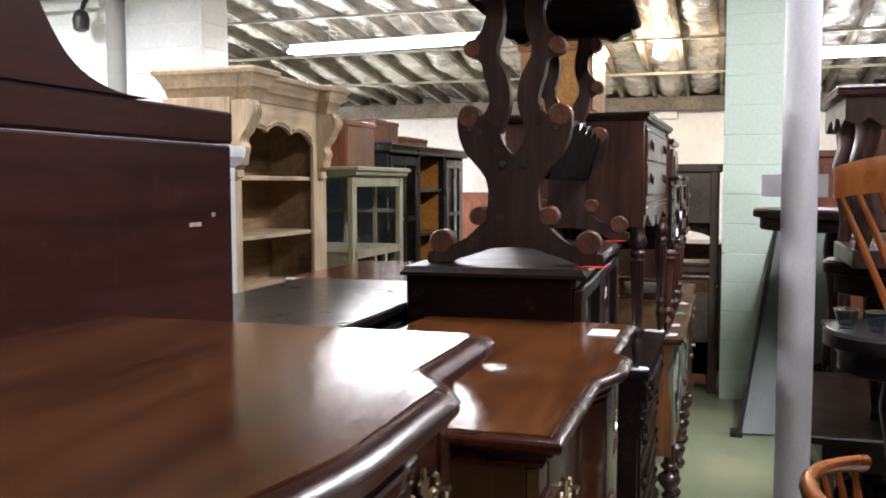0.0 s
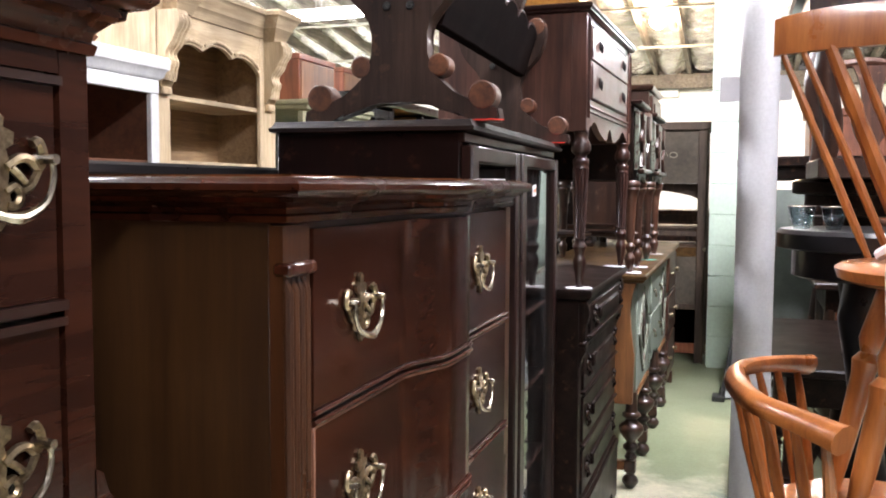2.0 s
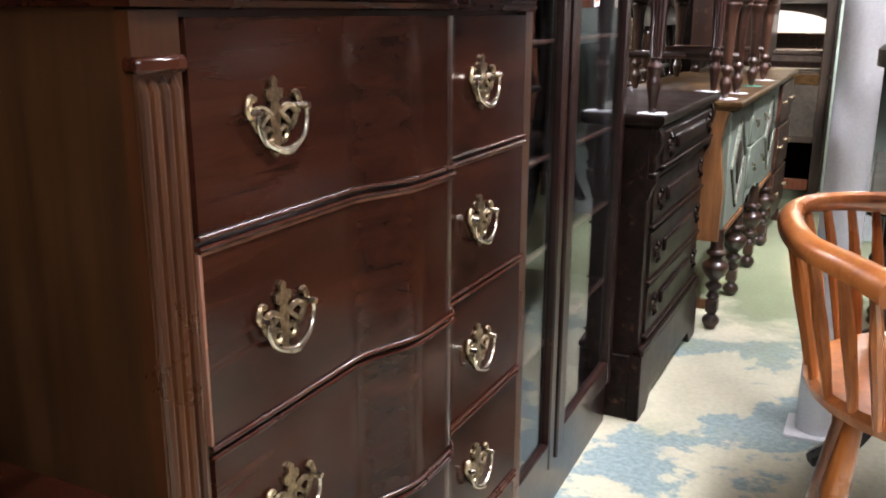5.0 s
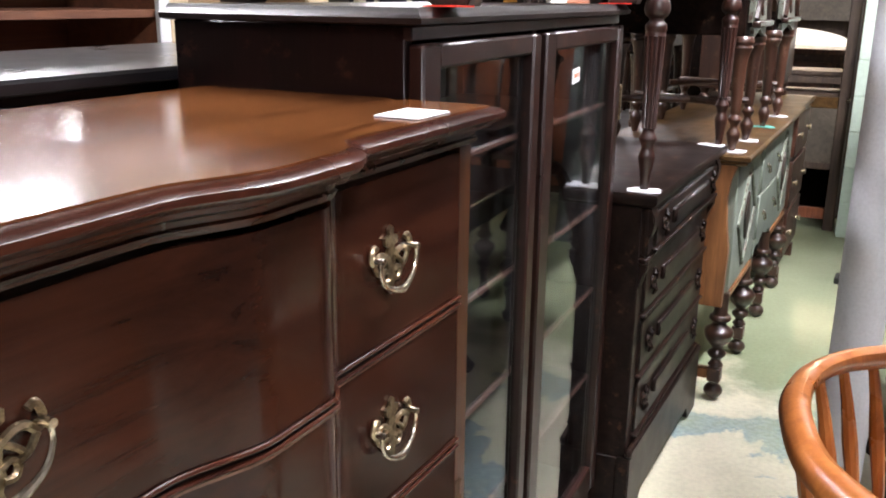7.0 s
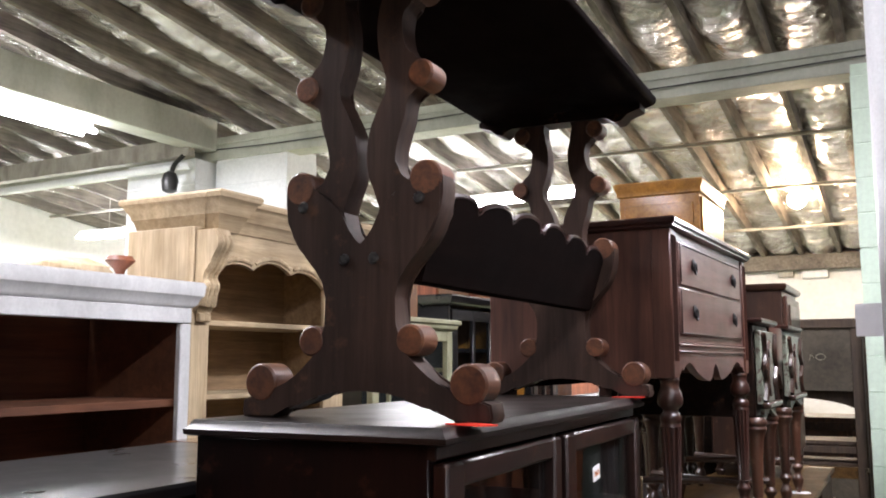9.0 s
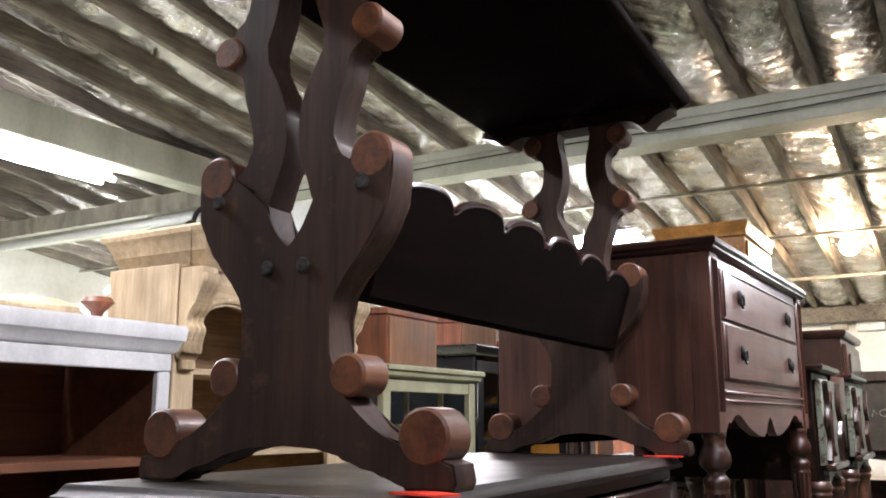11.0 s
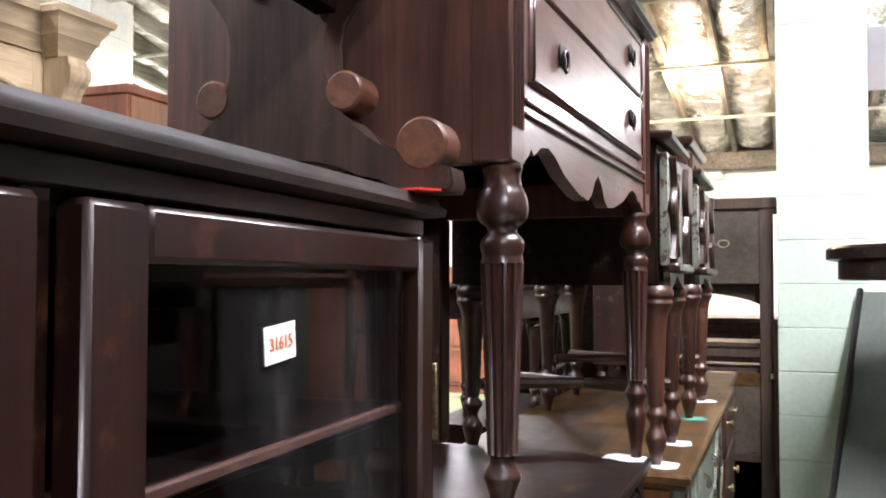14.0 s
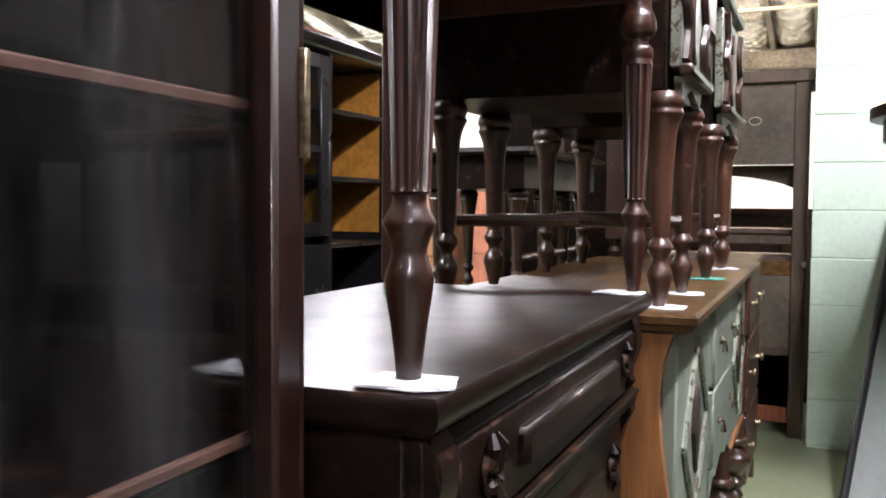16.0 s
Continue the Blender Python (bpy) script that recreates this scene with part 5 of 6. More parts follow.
def back_cabinet():
    c = thing("cabinet_back", "tall grey-brown wardrobe back with an arched opening", "cabinet", -0.45, 6.75)
    y0, y1, x0, x1 = 6.60, 7.02, -0.86, -0.035
    part("top", box(x0 - 0.02, x1 + 0.02, y0 - 0.012, y1, 1.60, 1.655, 0.005), BACKFRAME, c)
    for a, b in ((x0, x0 + 0.06), (x1 - 0.06, x1)):
        part("post", box(a, b, y0, y0 + 0.05, 0, 1.60, 0.003), BACKFRAME, c)
        part("post", box(a, b, y1 - 0.05, y1, 0, 1.60, 0.003), BACKFRAME, c)
    p = part("upper_panel", box(x0 + 0.06, x1 - 0.06, y0 + 0.012, y0 + 0.022, 1.235, 1.60, 0), BACKPLY, c, "dusty grey plywood panel with chalk mark")
    bm = tube([(-0.262 + 0.026 * math.cos(a * 0.35), y0 + 0.011, 1.432 + 0.018 * math.sin(a * 0.35)) for a in range(19)], 0.0025, 5)
    part("chalk_mark", bm, CHALK, p)
    part("chalk_mark", tube([(-0.325, y0 + 0.011, 1.412), (-0.315, y0 + 0.011, 1.45), (-0.30, y0 + 0.011, 1.425)], 0.0025, 5), CHALK, p)
    arch = [(x0 + 0.06, 1.235), (x0 + 0.06, 1.13)] + [(x0 + 0.06 + 0.705 * i / 14, 1.13 + 0.06 * math.sin(math.pi * i / 14) ** 0.7) for i in range(1, 14)] + [(x1 - 0.06, 1.13), (x1 - 0.06, 1.235)]
    part("arched_rail", prism(arch, "y", y0 + 0.10, y0 + 0.125), BACKFRAME, c)
    part("rail", box(x0 + 0.06, x1 - 0.06, y0 + 0.006, y0 + 0.04, 0.875, 0.915, 0.003), BACKFRAME, c)
    part("rail", box(x0 + 0.06, x1 - 0.06, y0 + 0.008, y0 + 0.04, 0.735, 0.80, 0.003), OAK_SHADED, c, "bare yellowish timber rail")
    part("shelf", box(x0 + 0.06, x1 - 0.06, y0 + 0.04, y1 - 0.05, 0.80, 0.82, 0), BACKFRAME, c)
    part("lower_panel", box(x0 + 0.06, x1 - 0.06, y0 + 0.012, y0 + 0.022, 0.41, 0.735, 0), BACKPLY, c)
    part("rail", box(x0 + 0.06, x1 - 0.06, y0 + 0.006, y0 + 0.04, 0.37, 0.41, 0.003), BACKFRAME, c)
    part("bottom_rail", box(x0 + 0.06, x1 - 0.06, y0 + 0.03, y0 + 0.06, 0.06, 0.13, 0.003), REDBOX, c)
    part("side_board", box(x0 + 0.01, x0 + 0.03, y0 + 0.05, y1 - 0.05, 0.02, 1.6, 0), BACKFRAME, c)
    part("upper_side", box(x1 - 0.03, x1 - 0.01, y0 + 0.05, y1 - 0.05, 0.02, 1.6, 0), BACKFRAME, c)
    part("inner_back", box(x0 + 0.06, x1 - 0.06, y1 - 0.05, y1 - 0.04, 0.02, 0.80, 0), SHADED, c)
    part("catch", box(x1 - 0.02, x1 + 0.004, y0 - 0.014, y0, 0.775, 0.80, 0.003), SILVER, c)
    part("inner_shelf", box(x0 + 0.04, x1 - 0.04, y0 + 0.05, y1 - 0.055, 0.922, 0.944, 0.002), BACKFRAME, c)
    d = thing("dark_sideboard", "dark sideboard seen through the arched opening", "sideboard", -0.5, 7.6)
    part("case", box(-0.86, 0.2, 7.4, 7.85, 0.06, 1.0, 0.004), LEG_DK, d)
    part("top", box(-0.88, 0.23, 7.37, 7.88, 1.0, 1.035, 0.005), LEG, d)
    part("plinth", box(-0.84, 0.18, 7.42, 7.84, 0, 0.06, 0), LEG_DK, d)
    for i in range(3):
        part("drawer", box(-0.82 + 0.33 * i, -0.52 + 0.33 * i, 7.385, 7.40, 0.15, 0.95, 0.004), LEG, d)
    return c


back_cabinet()


# ---- orange box piece high behind the buffet ----
def yellow_cabinet():
    c = thing("yellow_cabinet", "yellow oak cabinet with stepped cornice on a dark wardrobe", "cabinet", -1.3, 7.45, 2.06)
    part("case", box(-1.58, -1.02, 7.04, 7.86, 2.06, 2.58, 0.004), YELLOW, c)
    part("cornice", slab(rect(-1.60, -1.0, 7.02, 7.88), [(0.02, 2.56), (0.004, 2.57), (0.004, 2.60), (-0.012, 2.63), (-0.014, 2.655), (-0.005, 2.665)]), YELLOW, c)
    part("door", box(-1.02, -1.005, 7.08, 7.82, 2.10, 2.54, 0.004), YELLOW, c)
    part("front_panel", box(-1.54, -1.06, 7.025, 7.042, 2.10, 2.50, 0.004), YELLOW, c)
    d = thing("dark_wardrobe", "dark wardrobe carrying the yellow oak cabinet", "wardrobe", -1.2, 7.45)
    part("case", box(-1.64, -0.92, 7.03, 7.88, 0.06, 2.0, 0.004), LEG_DK, d)
    part("top", box(-1.67, -0.89, 7.0, 7.91, 2.0, 2.059, 0.006), LEG_DK, d)
    part("plinth", box(-1.62, -0.94, 7.05, 7.86, 0, 0.06, 0), EBONY, d)
    for a, b in ((-1.60, -1.30), (-1.26, -0.96)):
        part("door", box(a, b, 7.01, 7.03, 0.12, 1.94, 0.004), EBONY, d)
    return c


yellow_cabinet()


# ---- the row beyond: white shelf, pine hutch, sage cabinet, black cabinet ----
def white_shelf():
    c = thing("white_bookshelf", "white painted open bookshelf with dark brown inside", "bookshelf", -2.0, 2.4)
    xb, xf, y0, y1 = -2.25, -1.80, 1.55, 3.03
    part("cornice", slab(rect(xb, xf + 0.03, y0 - 0.03, y1 + 0.03), [(0.03, 1.585), (0.018, 1.595), (0.012, 1.615), (0.004, 1.622), (0.0, 1.655), (0.006, 1.666)]), WHITE, c, "chipped white painted cornice")
    part("frieze", box(xf - 0.02, xf, y0, y1, 1.535, 1.5845, 0.003), WHITE, c)
    for a in (y0, y1 - 0.045):
        part("stile", box(xf - 0.025, xf - 0.001, a, a + 0.045, 0.08, 1.5345, 0.004), WHITE, c)
    for a in (y0, y1 - 0.02):
        part("side_panel", box(xb, xf - 0.026, a, a + 0.02, 0, 1.584, 0.002), WHITE, c)
    part("back_panel", box(xb, xb + 0.01, y0 + 0.02, y1 - 0.02, 0, 1.584, 0), INSIDE, c)
    for z in (0.36, 0.68, 1.0, 1.275):
        part("shelf", box(xb + 0.01, xf - 0.03, y0 + 0.02, y1 - 0.02, z, z + 0.024, 0.002), INSIDE, c, "reddish brown shelf")
    part("inner_lining", box(xb + 0.012, xf - 0.03, y1 - 0.025, y1 - 0.021, 0.1, 1.58, 0), INSIDE, c)
    part("plinth", box(xb, xf, y0, y1, 0, 0.078, 0.003), WHITE, c)
    bm = bmesh.new()
    bmesh.ops.create_uvsphere(bm, u_segments=20, v_segments=10, radius=1)
    for v in bm.verts:
        n = noise.noise(v.co * 2.4) * 0.2
        v.co = Vector((-2.02 + v.co.x * 0.10 * (1 + n), 2.72 + v.co.y * 0.15 * (1 + n), max(1.6665, 1.69 + v.co.z * 0.04 * (1 + n))))
    single("straw_hat", bm, PINE, "pale straw-coloured soft bundle on the white shelf", "bundle")
    vase = thing("striped_vase", "brown vase with pale stripes on the white shelf", "vase", -1.93, 2.28, 1.6665)
    part("body", lathe([(0.03, 1.667), (0.045, 1.68), (0.06, 1.73), (0.055, 1.79), (0.04, 1.83), (0.045, 1.845)], -1.93, 2.28, 18), REDBOX, vase)
    part("rim", lathe([(0.046, 1.8455), (0.05, 1.855), (0.048, 1.868), (0.03, 1.87)], -1.93, 2.28, 18), PAPER, vase, "pale rim band")
    part("ornament", lathe([(0.04, 1.667), (0.03, 1.68), (0.012, 1.70), (0.02, 1.72), (0.05, 1.75), (0.04, 1.765)], -2.1, 3.0, 14), REDBOX, thing("red_bowl", "small reddish wooden bowl on the white shelf", "bowl", -2.1, 3.0, 1.6665))
    return c


white_shelf()


def pine_hutch():
    c = thing("pine_hutch", "pale stripped pine hutch with carved corbels and scalloped frieze", "hutch", -2.0, 3.52)
    xb, xf, y0, y1 = -2.16, -1.855, 3.085, 3.965
    part("cornice", slab(rect(xb - 0.01, xf + 0.015, y0 + 0.03, y1 + 0.01), [(0.01, 1.862), (0.0, 1.90), (-0.006, 1.905), (-0.008, 1.918), (-0.022, 1.940), (-0.026, 1.950), (-0.036, 1.956), (-0.038, 1.970), (-0.032, 1.978)]), PINE_Y, c, "moulded pine cornice")
    for a in (y0 + 0.034, y1 - 0.125):
        part("cornice_block", slab(rect(xf - 0.1, xf + 0.075, a, a + 0.14), [(0.02, 1.85), (0.0, 1.90), (-0.006, 1.905), (-0.008, 1.918), (-0.022, 1.940), (-0.026, 1.950), (-0.036, 1.956), (-0.040, 1.971), (-0.034, 1.980)]), PINE_Y, c)
    for a in (y0, y1 - 0.022):
        part("side_panel", box(xb, xf - 0.02, a, a + 0.022, 0, 1.862, 0.002), PINE, c)
    part("back_panel", box(xb, xb + 0.012, y0 + 0.022, y1 - 0.022, 0, 1.862, 0), PINE_SHADED, c)
    for a, b in ((y0, y0 + 0.085), (y1 - 0.135, y1)):
        part("post", box(xf - 0.02, xf, a, b, 0, 1.862, 0.003), PINE, c)
        m = (a + b) / 2
        s = spline([Vector(q) for q in ((0.085, 1.85), (0.095, 1.80), (0.075, 1.755), (0.048, 1.72), (0.036, 1.68), (0.044, 1.65), (0.030, 1.61), (0.012, 1.575))], 4)
        k = part("corbel", prism([(xf, 1.575)] + [(xf + p.x, p.y) for p in reversed(s)] + [(xf, 1.85)], "y", m - 0.035, m + 0.035, 0.004), PINE, c, "carved acanthus corbel")
        for t in (-0.022, 0.0, 0.022):
            part("leaf", tube([(xf + p.x, m + t, p.y) for p in s[2:-3]], [0.012 + 0.004 * math.sin(i * 0.9) for i in range(len(s[2:-3]))], 6), PINE_Y, k)
        part("corbel_foot", box(xf + 0.001, xf + 0.022, m - 0.028, m + 0.028, 1.545, 1.574, 0.004), PINE, c)
    ya, yb = y0 + 0.085, y1 - 0.135
    val = []
    for i in range(61):
        u = i / 60
        val.append((ya + (yb - ya) * u, 1.70 + 0.045 * math.sin(math.pi * u) + 0.030 * abs(math.sin(u * math.pi * 3)) ** 0.8))
    fr = part("frieze", prism([(ya, 1.862)] + val + [(yb, 1.862)], "x", xf - 0.02, xf - 0.002), PINE_Y, c, "scalloped carved frieze")
    for u in (0.17, 0.5, 0.83):
        yy = ya + (yb - ya) * u
        run = [q for q in val if abs(q[0] - yy) < (yb - ya) / 6.4]
        part("carving", tube([(xf - 0.002, q[0], q[1] + 0.016) for q in run], [0.006 + 0.005 * abs(math.sin(i * 1.1)) for i in range(len(run))], 8), PINE, fr, "carved leaf edging")
    for a in (y0 + 0.0225, y1 - 0.0265):
        part("inner_lining", box(xb + 0.013, xf - 0.022, a, a + 0.004, 0.1, 1.86, 0), PINE_SHADED, c)
    for z in (0.55, 0.80, 1.045, 1.285, 1.535):
        part("shelf", box(xb + 0.012, xf - 0.022, y0 + 0.0275, y1 - 0.0275, z, z + 0.02, 0.003), PINE_Y, c)
    return c


pine_hutch()


def sage_cabinet():
    c = thing("sage_cabinet", "sage green painted cabinet with open front and window panel", "cabinet", -2.0, 4.2)
    xb, xf, y0, y1 = -2.25, -1.725, 3.99, 4.70
    part("top", slab(rect(xb, xf + 0.035, y0 - 0.02, y1 + 0.03), [(0.03, 1.555), (0.015, 1.565), (0.012, 1.58), (0.0, 1.586), (0.0, 1.600), (0.006, 1.606)]), SAGE, c)
    for a, b in ((y0, y0 + 0.05), (y1 - 0.05, y1)):
        part("post", box(xf - 0.03, xf, a, b, 0.0, 1.555, 0.004), SAGE, c)
        part("side_frame", box(xb, xf - 0.031, a, a + 0.02, 0.0, 1.17, 0.002), SAGE, c)
    part("frieze", box(xf - 0.028, xf - 0.004, y0 + 0.05, y1 - 0.05, 1.505, 1.555, 0.003), SAGE, c)
    part("back_panel", box(xb, xb + 0.012, y0, y1, 0, 1.555, 0), BACKPLY, c)
    part("shelf", box(xb + 0.012, xf, y0 + 0.02, y1 - 0.02, 1.145, 1.185, 0.004), SAGE, c)
    w = part("window_panel", box(xb + 0.02, xf - 0.04, y1 - 0.02, y1 - 0.012, 1.19, 1.55, 0), GLASS, c, "glazed side with green glazing bars")
    w.visible_shadow = False
    for x in (xb + 0.18, xb + 0.36):
        part("glazing_bar", box(x - 0.01, x + 0.01, y1 - 0.028, y1 - 0.008, 1.186, 1.55, 0.002), SAGE, w)
    part("glazing_bar", box(xb + 0.02, xf - 0.04, y1 - 0.03, y1 - 0.006, 1.36, 1.38, 0.002), SAGE, w)
    part("rail", box(xf - 0.026, xf - 0.004, y0 + 0.05, y1 - 0.05, 1.0, 1.03, 0.003), SAGE, c)
    for y in (4.30, 4.45):
        part("divider", box(xf - 0.03, xf - 0.006, y - 0.012, y + 0.012, 1.03, 1.145, 0.003), SAGE, c)
    part("door", box(xf - 0.028, xf - 0.006, y0 + 0.05, y1 - 0.05, 0.1, 1.0, 0.004), SAGE, c)
    return c


sage_cabinet()


def black_cabinet():
    c = thing("black_display_cabinet", "black display cabinet with glazed doors and open shelves", "cabinet", -2.3, 5.9)
    xb, xf, y0, y1 = -2.85, -2.02, 5.22, 6.9
    part("top", slab(rect(xb, xf + 0.05, y0 - 0.05, y1 + 0.05), [(0.03, 1.72), (0.01, 1.735), (0.004, 1.752), (0.0, 1.766), (0.006, 1.776)]), BLACK, c)
    for a in (y0, y1 - 0.025):
        part("side_panel", box(xb, xf, a, a + 0.025, 0, 1.72, 0.003), BLACK, c)
    part("back_panel", box(xb, xb + 0.01, y0 + 0.025, y1 - 0.025, 0, 1.72, 0), YELLOW, c, "warm wooden back inside")
    for y in (5.84, 6.42):
        part("divider", box(xb + 0.01, xf - 0.002, y - 0.012, y + 0.012, 0, 1.72, 0.002), BLACK, c)
        part("divider_lining", box(xb + 0.012, xf - 0.05, y - 0.017, y - 0.013, 0.9, 1.71, 0), YELLOW, c)
    for z in (0.84, 1.15, 1.46):
        part("shelf", box(xb + 0.012, xf - 0.02, y0 + 0.026, y1 - 0.026, z, z + 0.022, 0.002), BLACK, c)
    for a, b in ((5.26, 5.82), (6.44, 6.86)):
        d = part("door", box(xf - 0.02, xf + 0.004, a, a + 0.07, 0.9, 1.70, 0.003), BLACK, c, "black glazed door")
        m = (a + b) / 2
        for s0, s1 in ((b - 0.07, b), (m - 0.015, m + 0.015)):
            part("stile", box(xf - 0.02, xf + 0.004, s0, s1, 0.9, 1.70, 0.003), BLACK, d)
        for z0, z1 in ((0.9, 0.96), (1.27, 1.30), (1.64, 1.70)):
            part("rail", box(xf - 0.018, xf + 0.002, a + 0.07, b - 0.07, z0, z1, 0.003), BLACK, d)
        g = part("pane", box(xf - 0.010, xf - 0.007, a + 0.05, b - 0.05, 0.95, 1.65, 0), GLASS, d)
        g.visible_shadow = False
        part("lower_door", box(xf - 0.02, xf + 0.002, a, b, 0.1, 0.86, 0.004), BLACK, c)
    return c


black_cabinet()


def wooden_box(x0, x1, y0, y1, z0, z1, m, label):
    c = thing("wooden_box", label, "box", (x0 + x1) / 2, (y0 + y1) / 2, z0, "boxes on the cabinets")
    part("body", box(x0, x1, y0, y1, z0, z1 - 0.03, 0.003), m, c)
    part("front_panel", box(x1 + 0.0005, x1 + 0.005, y0 + 0.012, y1 - 0.012, z0 + 0.012, z1 - 0.036, 0.002), OAK, c, "orange veneered front")
    part("lid", box(x0 - 0.006, x1 + 0.006, y0 - 0.006, y1 + 0.006, z1 - 0.03, z1, 0.004), m, c)


wooden_box(-2.20, -1.85, 4.19, 4.58, 1.6065, 1.850, REDBOX, "red-brown polished wooden box on the sage cabinet")
wooden_box(-2.5, -2.12, 5.27, 5.68, 1.7765, 1.93, REDBOX, "red-brown wooden box on the black cabinet")
wooden_box(-2.5, -2.15, 5.85, 6.38, 1.7765, 1.85, REDBOX, "low brown wooden box on the black cabinet")


def dark_top_cabinet():
    c = thing("small_cabinet", "small dark cabinet with stepped cornice on the white bookshelf", "cabinet", -2.03, 1.9, 1.6665)
    part("case", box(-2.2, -1.88, 1.66, 2.13, 1.667, 1.815, 0.003), EBONY, c)
    part("cornice", slab(rect(-2.2, -1.88, 1.66, 2.13), [(0.0, 1.8155), (-0.010, 1.824), (-0.010, 1.834), (-0.024, 1.846), (-0.024, 1.856), (-0.036, 1.868), (-0.034, 1.876)]), EBONY, c)
    for a, b in ((1.68, 1.885), (1.895, 2.11)):
        part("door", box(-1.879, -1.868, a, b, 1.68, 1.805, 0.003), LEG_DK, c)
    return c


dark_top_cabinet()


def yellow_back_row():
    """Low brown furniture in front of the back wall."""
    for k, (x0, x1, h, m) in enumerate(((-4.9, -3.7, 1.25, OAK), (-3.5, -2.6, 1.4, REDBOX), (-2.3, -1.2, 1.1, LEG_DK), (-6.6, -5.2, 1.5, LEG))):
        c = thing("far_dresser", "plain brown dresser against the white back wall", "dresser", (x0 + x1) / 2, 11.6, 0, "dressers along the back wall")
        part("case", box(x0, x1, 11.3, 11.9, 0.08, h - 0.03, 0.004), m, c)
        part("top", box(x0 - 0.02, x1 + 0.02, 11.28, 11.92, h - 0.03, h, 0.004), m, c)
        part("plinth", box(x0, x1, 11.32, 11.9, 0, 0.08, 0.003), m, c)
        for i in range(3):
            d = part("drawer", box(x0 + 0.04, x1 - 0.04, 11.285, 11.30, 0.12 + i * (h - 0.2) / 3, 0.09 + (i + 1) * (h - 0.2) / 3, 0.004), m, c)


yellow_back_row()


# ---- ceiling lamps ----
for bx0, by0, bx1, by1, bz, bw in BATTENS:
    f = thing("fluorescent_batten", "white fluorescent batten under the roof, seen and added alike", "ceiling light", (bx0 + bx1) / 2, (by0 + by1) / 2, bz, "fluorescent battens")
    u = Vector((bx1 - bx0, by1 - by0)).normalized()
    a, b = Vector((bx0, by0)), Vector((bx1, by1))
    w = Vector((-u.y, u.x)) * 0.045
    part("housing", prism([tuple(a - w), tuple(b - w), tuple(b + w), tuple(a + w)], "z", bz, bz + 0.05), WHITE, f)
    for s in (-1.5, 1.5):
        part("tube", tube([(a.x + w.x * s, a.y + w.y * s, bz - 0.022), (b.x + w.x * s, b.y + w.y * s, bz - 0.022)], 0.019, 8), TUBE, f, "glowing fluorescent tube")
    for p in (a * 0.8 + b * 0.2, a * 0.2 + b * 0.8):
        part("hanger", tube([(p.x, p.y, bz + 0.05), (p.x, p.y, roof(p.y) + 0.02)], 0.006, 6), STEEL, f)
pend = thing("bare_bulb", "bare warm light bulb hanging from the roof", "ceiling light", -0.664, 9.7, 2.9)
bm = bmesh.new()
bmesh.ops.create_uvsphere(bm, u_segments=16, v_segments=10, radius=0.085)
bmesh.ops.translate(bm, verts=bm.verts, vec=(-0.664, 9.7, 2.905))
part("bulb", bm, BULB, pend, "glowing warm bulb").visible_shadow = False
part("holder", lathe([(0.022, 2.955), (0.022, 2.99), (0.01, 3.01), (0.004, 3.02), (0.004, roof(9.7) + 0.05)], -0.664, 9.7, 10), RUBBER, pend)
spot = thing("wall_spotlight", "black spotlight fixed to the white column", "spotlight", -5.0, 6.2, 2.85)
part("bracket", tube([(-5.02, 6.24, 3.10), (-5.02, 6.14, 3.0), (-5.02, 6.1, 2.9)], 0.02, 8), RUBBER, spot)
part("head", lathe([(0.03, 2.76), (0.06, 2.78), (0.07, 2.86), (0.05, 2.92), (0.02, 2.94)], -5.02, 6.1, 12), RUBBER, spot)


def wall_fixtures():
    x, z = -0.772, 2.431
    c = thing("emergency_light", "white emergency light with two lamp heads on the back wall", "wall light", x, 12.36, z)
    part("body", box(x - 0.15, x + 0.15, 12.30, 12.399, z - 0.05, z + 0.06, 0.01), WHITE, c)
    for s in (-1, 1):
        part("lamp_head", lathe([(0.02, z + 0.105), (0.055, z + 0.12), (0.07, z + 0.165), (0.05, z + 0.20), (0.02, z + 0.21)], x + s * 0.17, 12.33, 14), STEEL, c)
        part("bracket", tube([(x + s * 0.12, 12.33, z + 0.05), (x + s * 0.17, 12.33, z + 0.11)], 0.012, 6), STEEL, c)
    x, z = -1.102, 2.542
    c = thing("conduit_box", "grey electrical box with conduits on the back wall", "electrical box", x, 12.36, z)
    part("box", box(x - 0.09, x + 0.09, 12.31, 12.399, z - 0.14, z + 0.14, 0.006), STEEL, c)
    for k in (-0.05, 0.03):
        part("conduit", tube([(x + k, 12.37, z + 0.14), (x + k, 12.37, 2.48)], 0.016, 8), STEEL, c)


wall_fixtures()


# ---- pole, sign, leaning board ----
pole = tagged(new("steel_pole"), "white painted round steel pole", "pole", "", "structure")
pole.location = (0.232, 3.11, 0)
part("shaft", lathe([(0.056, 0.012), (0.056, 1.0), (0.0555, 2.2), (0.056, roof(3.11) + 0.02)], 0.232, 3.11, 28), POLE, pole)
part("base_plate", box(0.15, 0.314, 3.03, 3.19, 0, 0.012, 0.002), POLE, pole)
sign = thing("paper_notice", "plain white paper notice taped behind the pole", "notice", 0.215, 3.172, 1.47)
bm = box(0.118, 0.325, 3.171, 3.173, 1.472, 1.548, 0)
part("sheet", bm, THIN, sign)
part("tape", box(0.20, 0.264, 3.1665, 3.1705, 1.50, 1.52, 0), PAPER, sign)


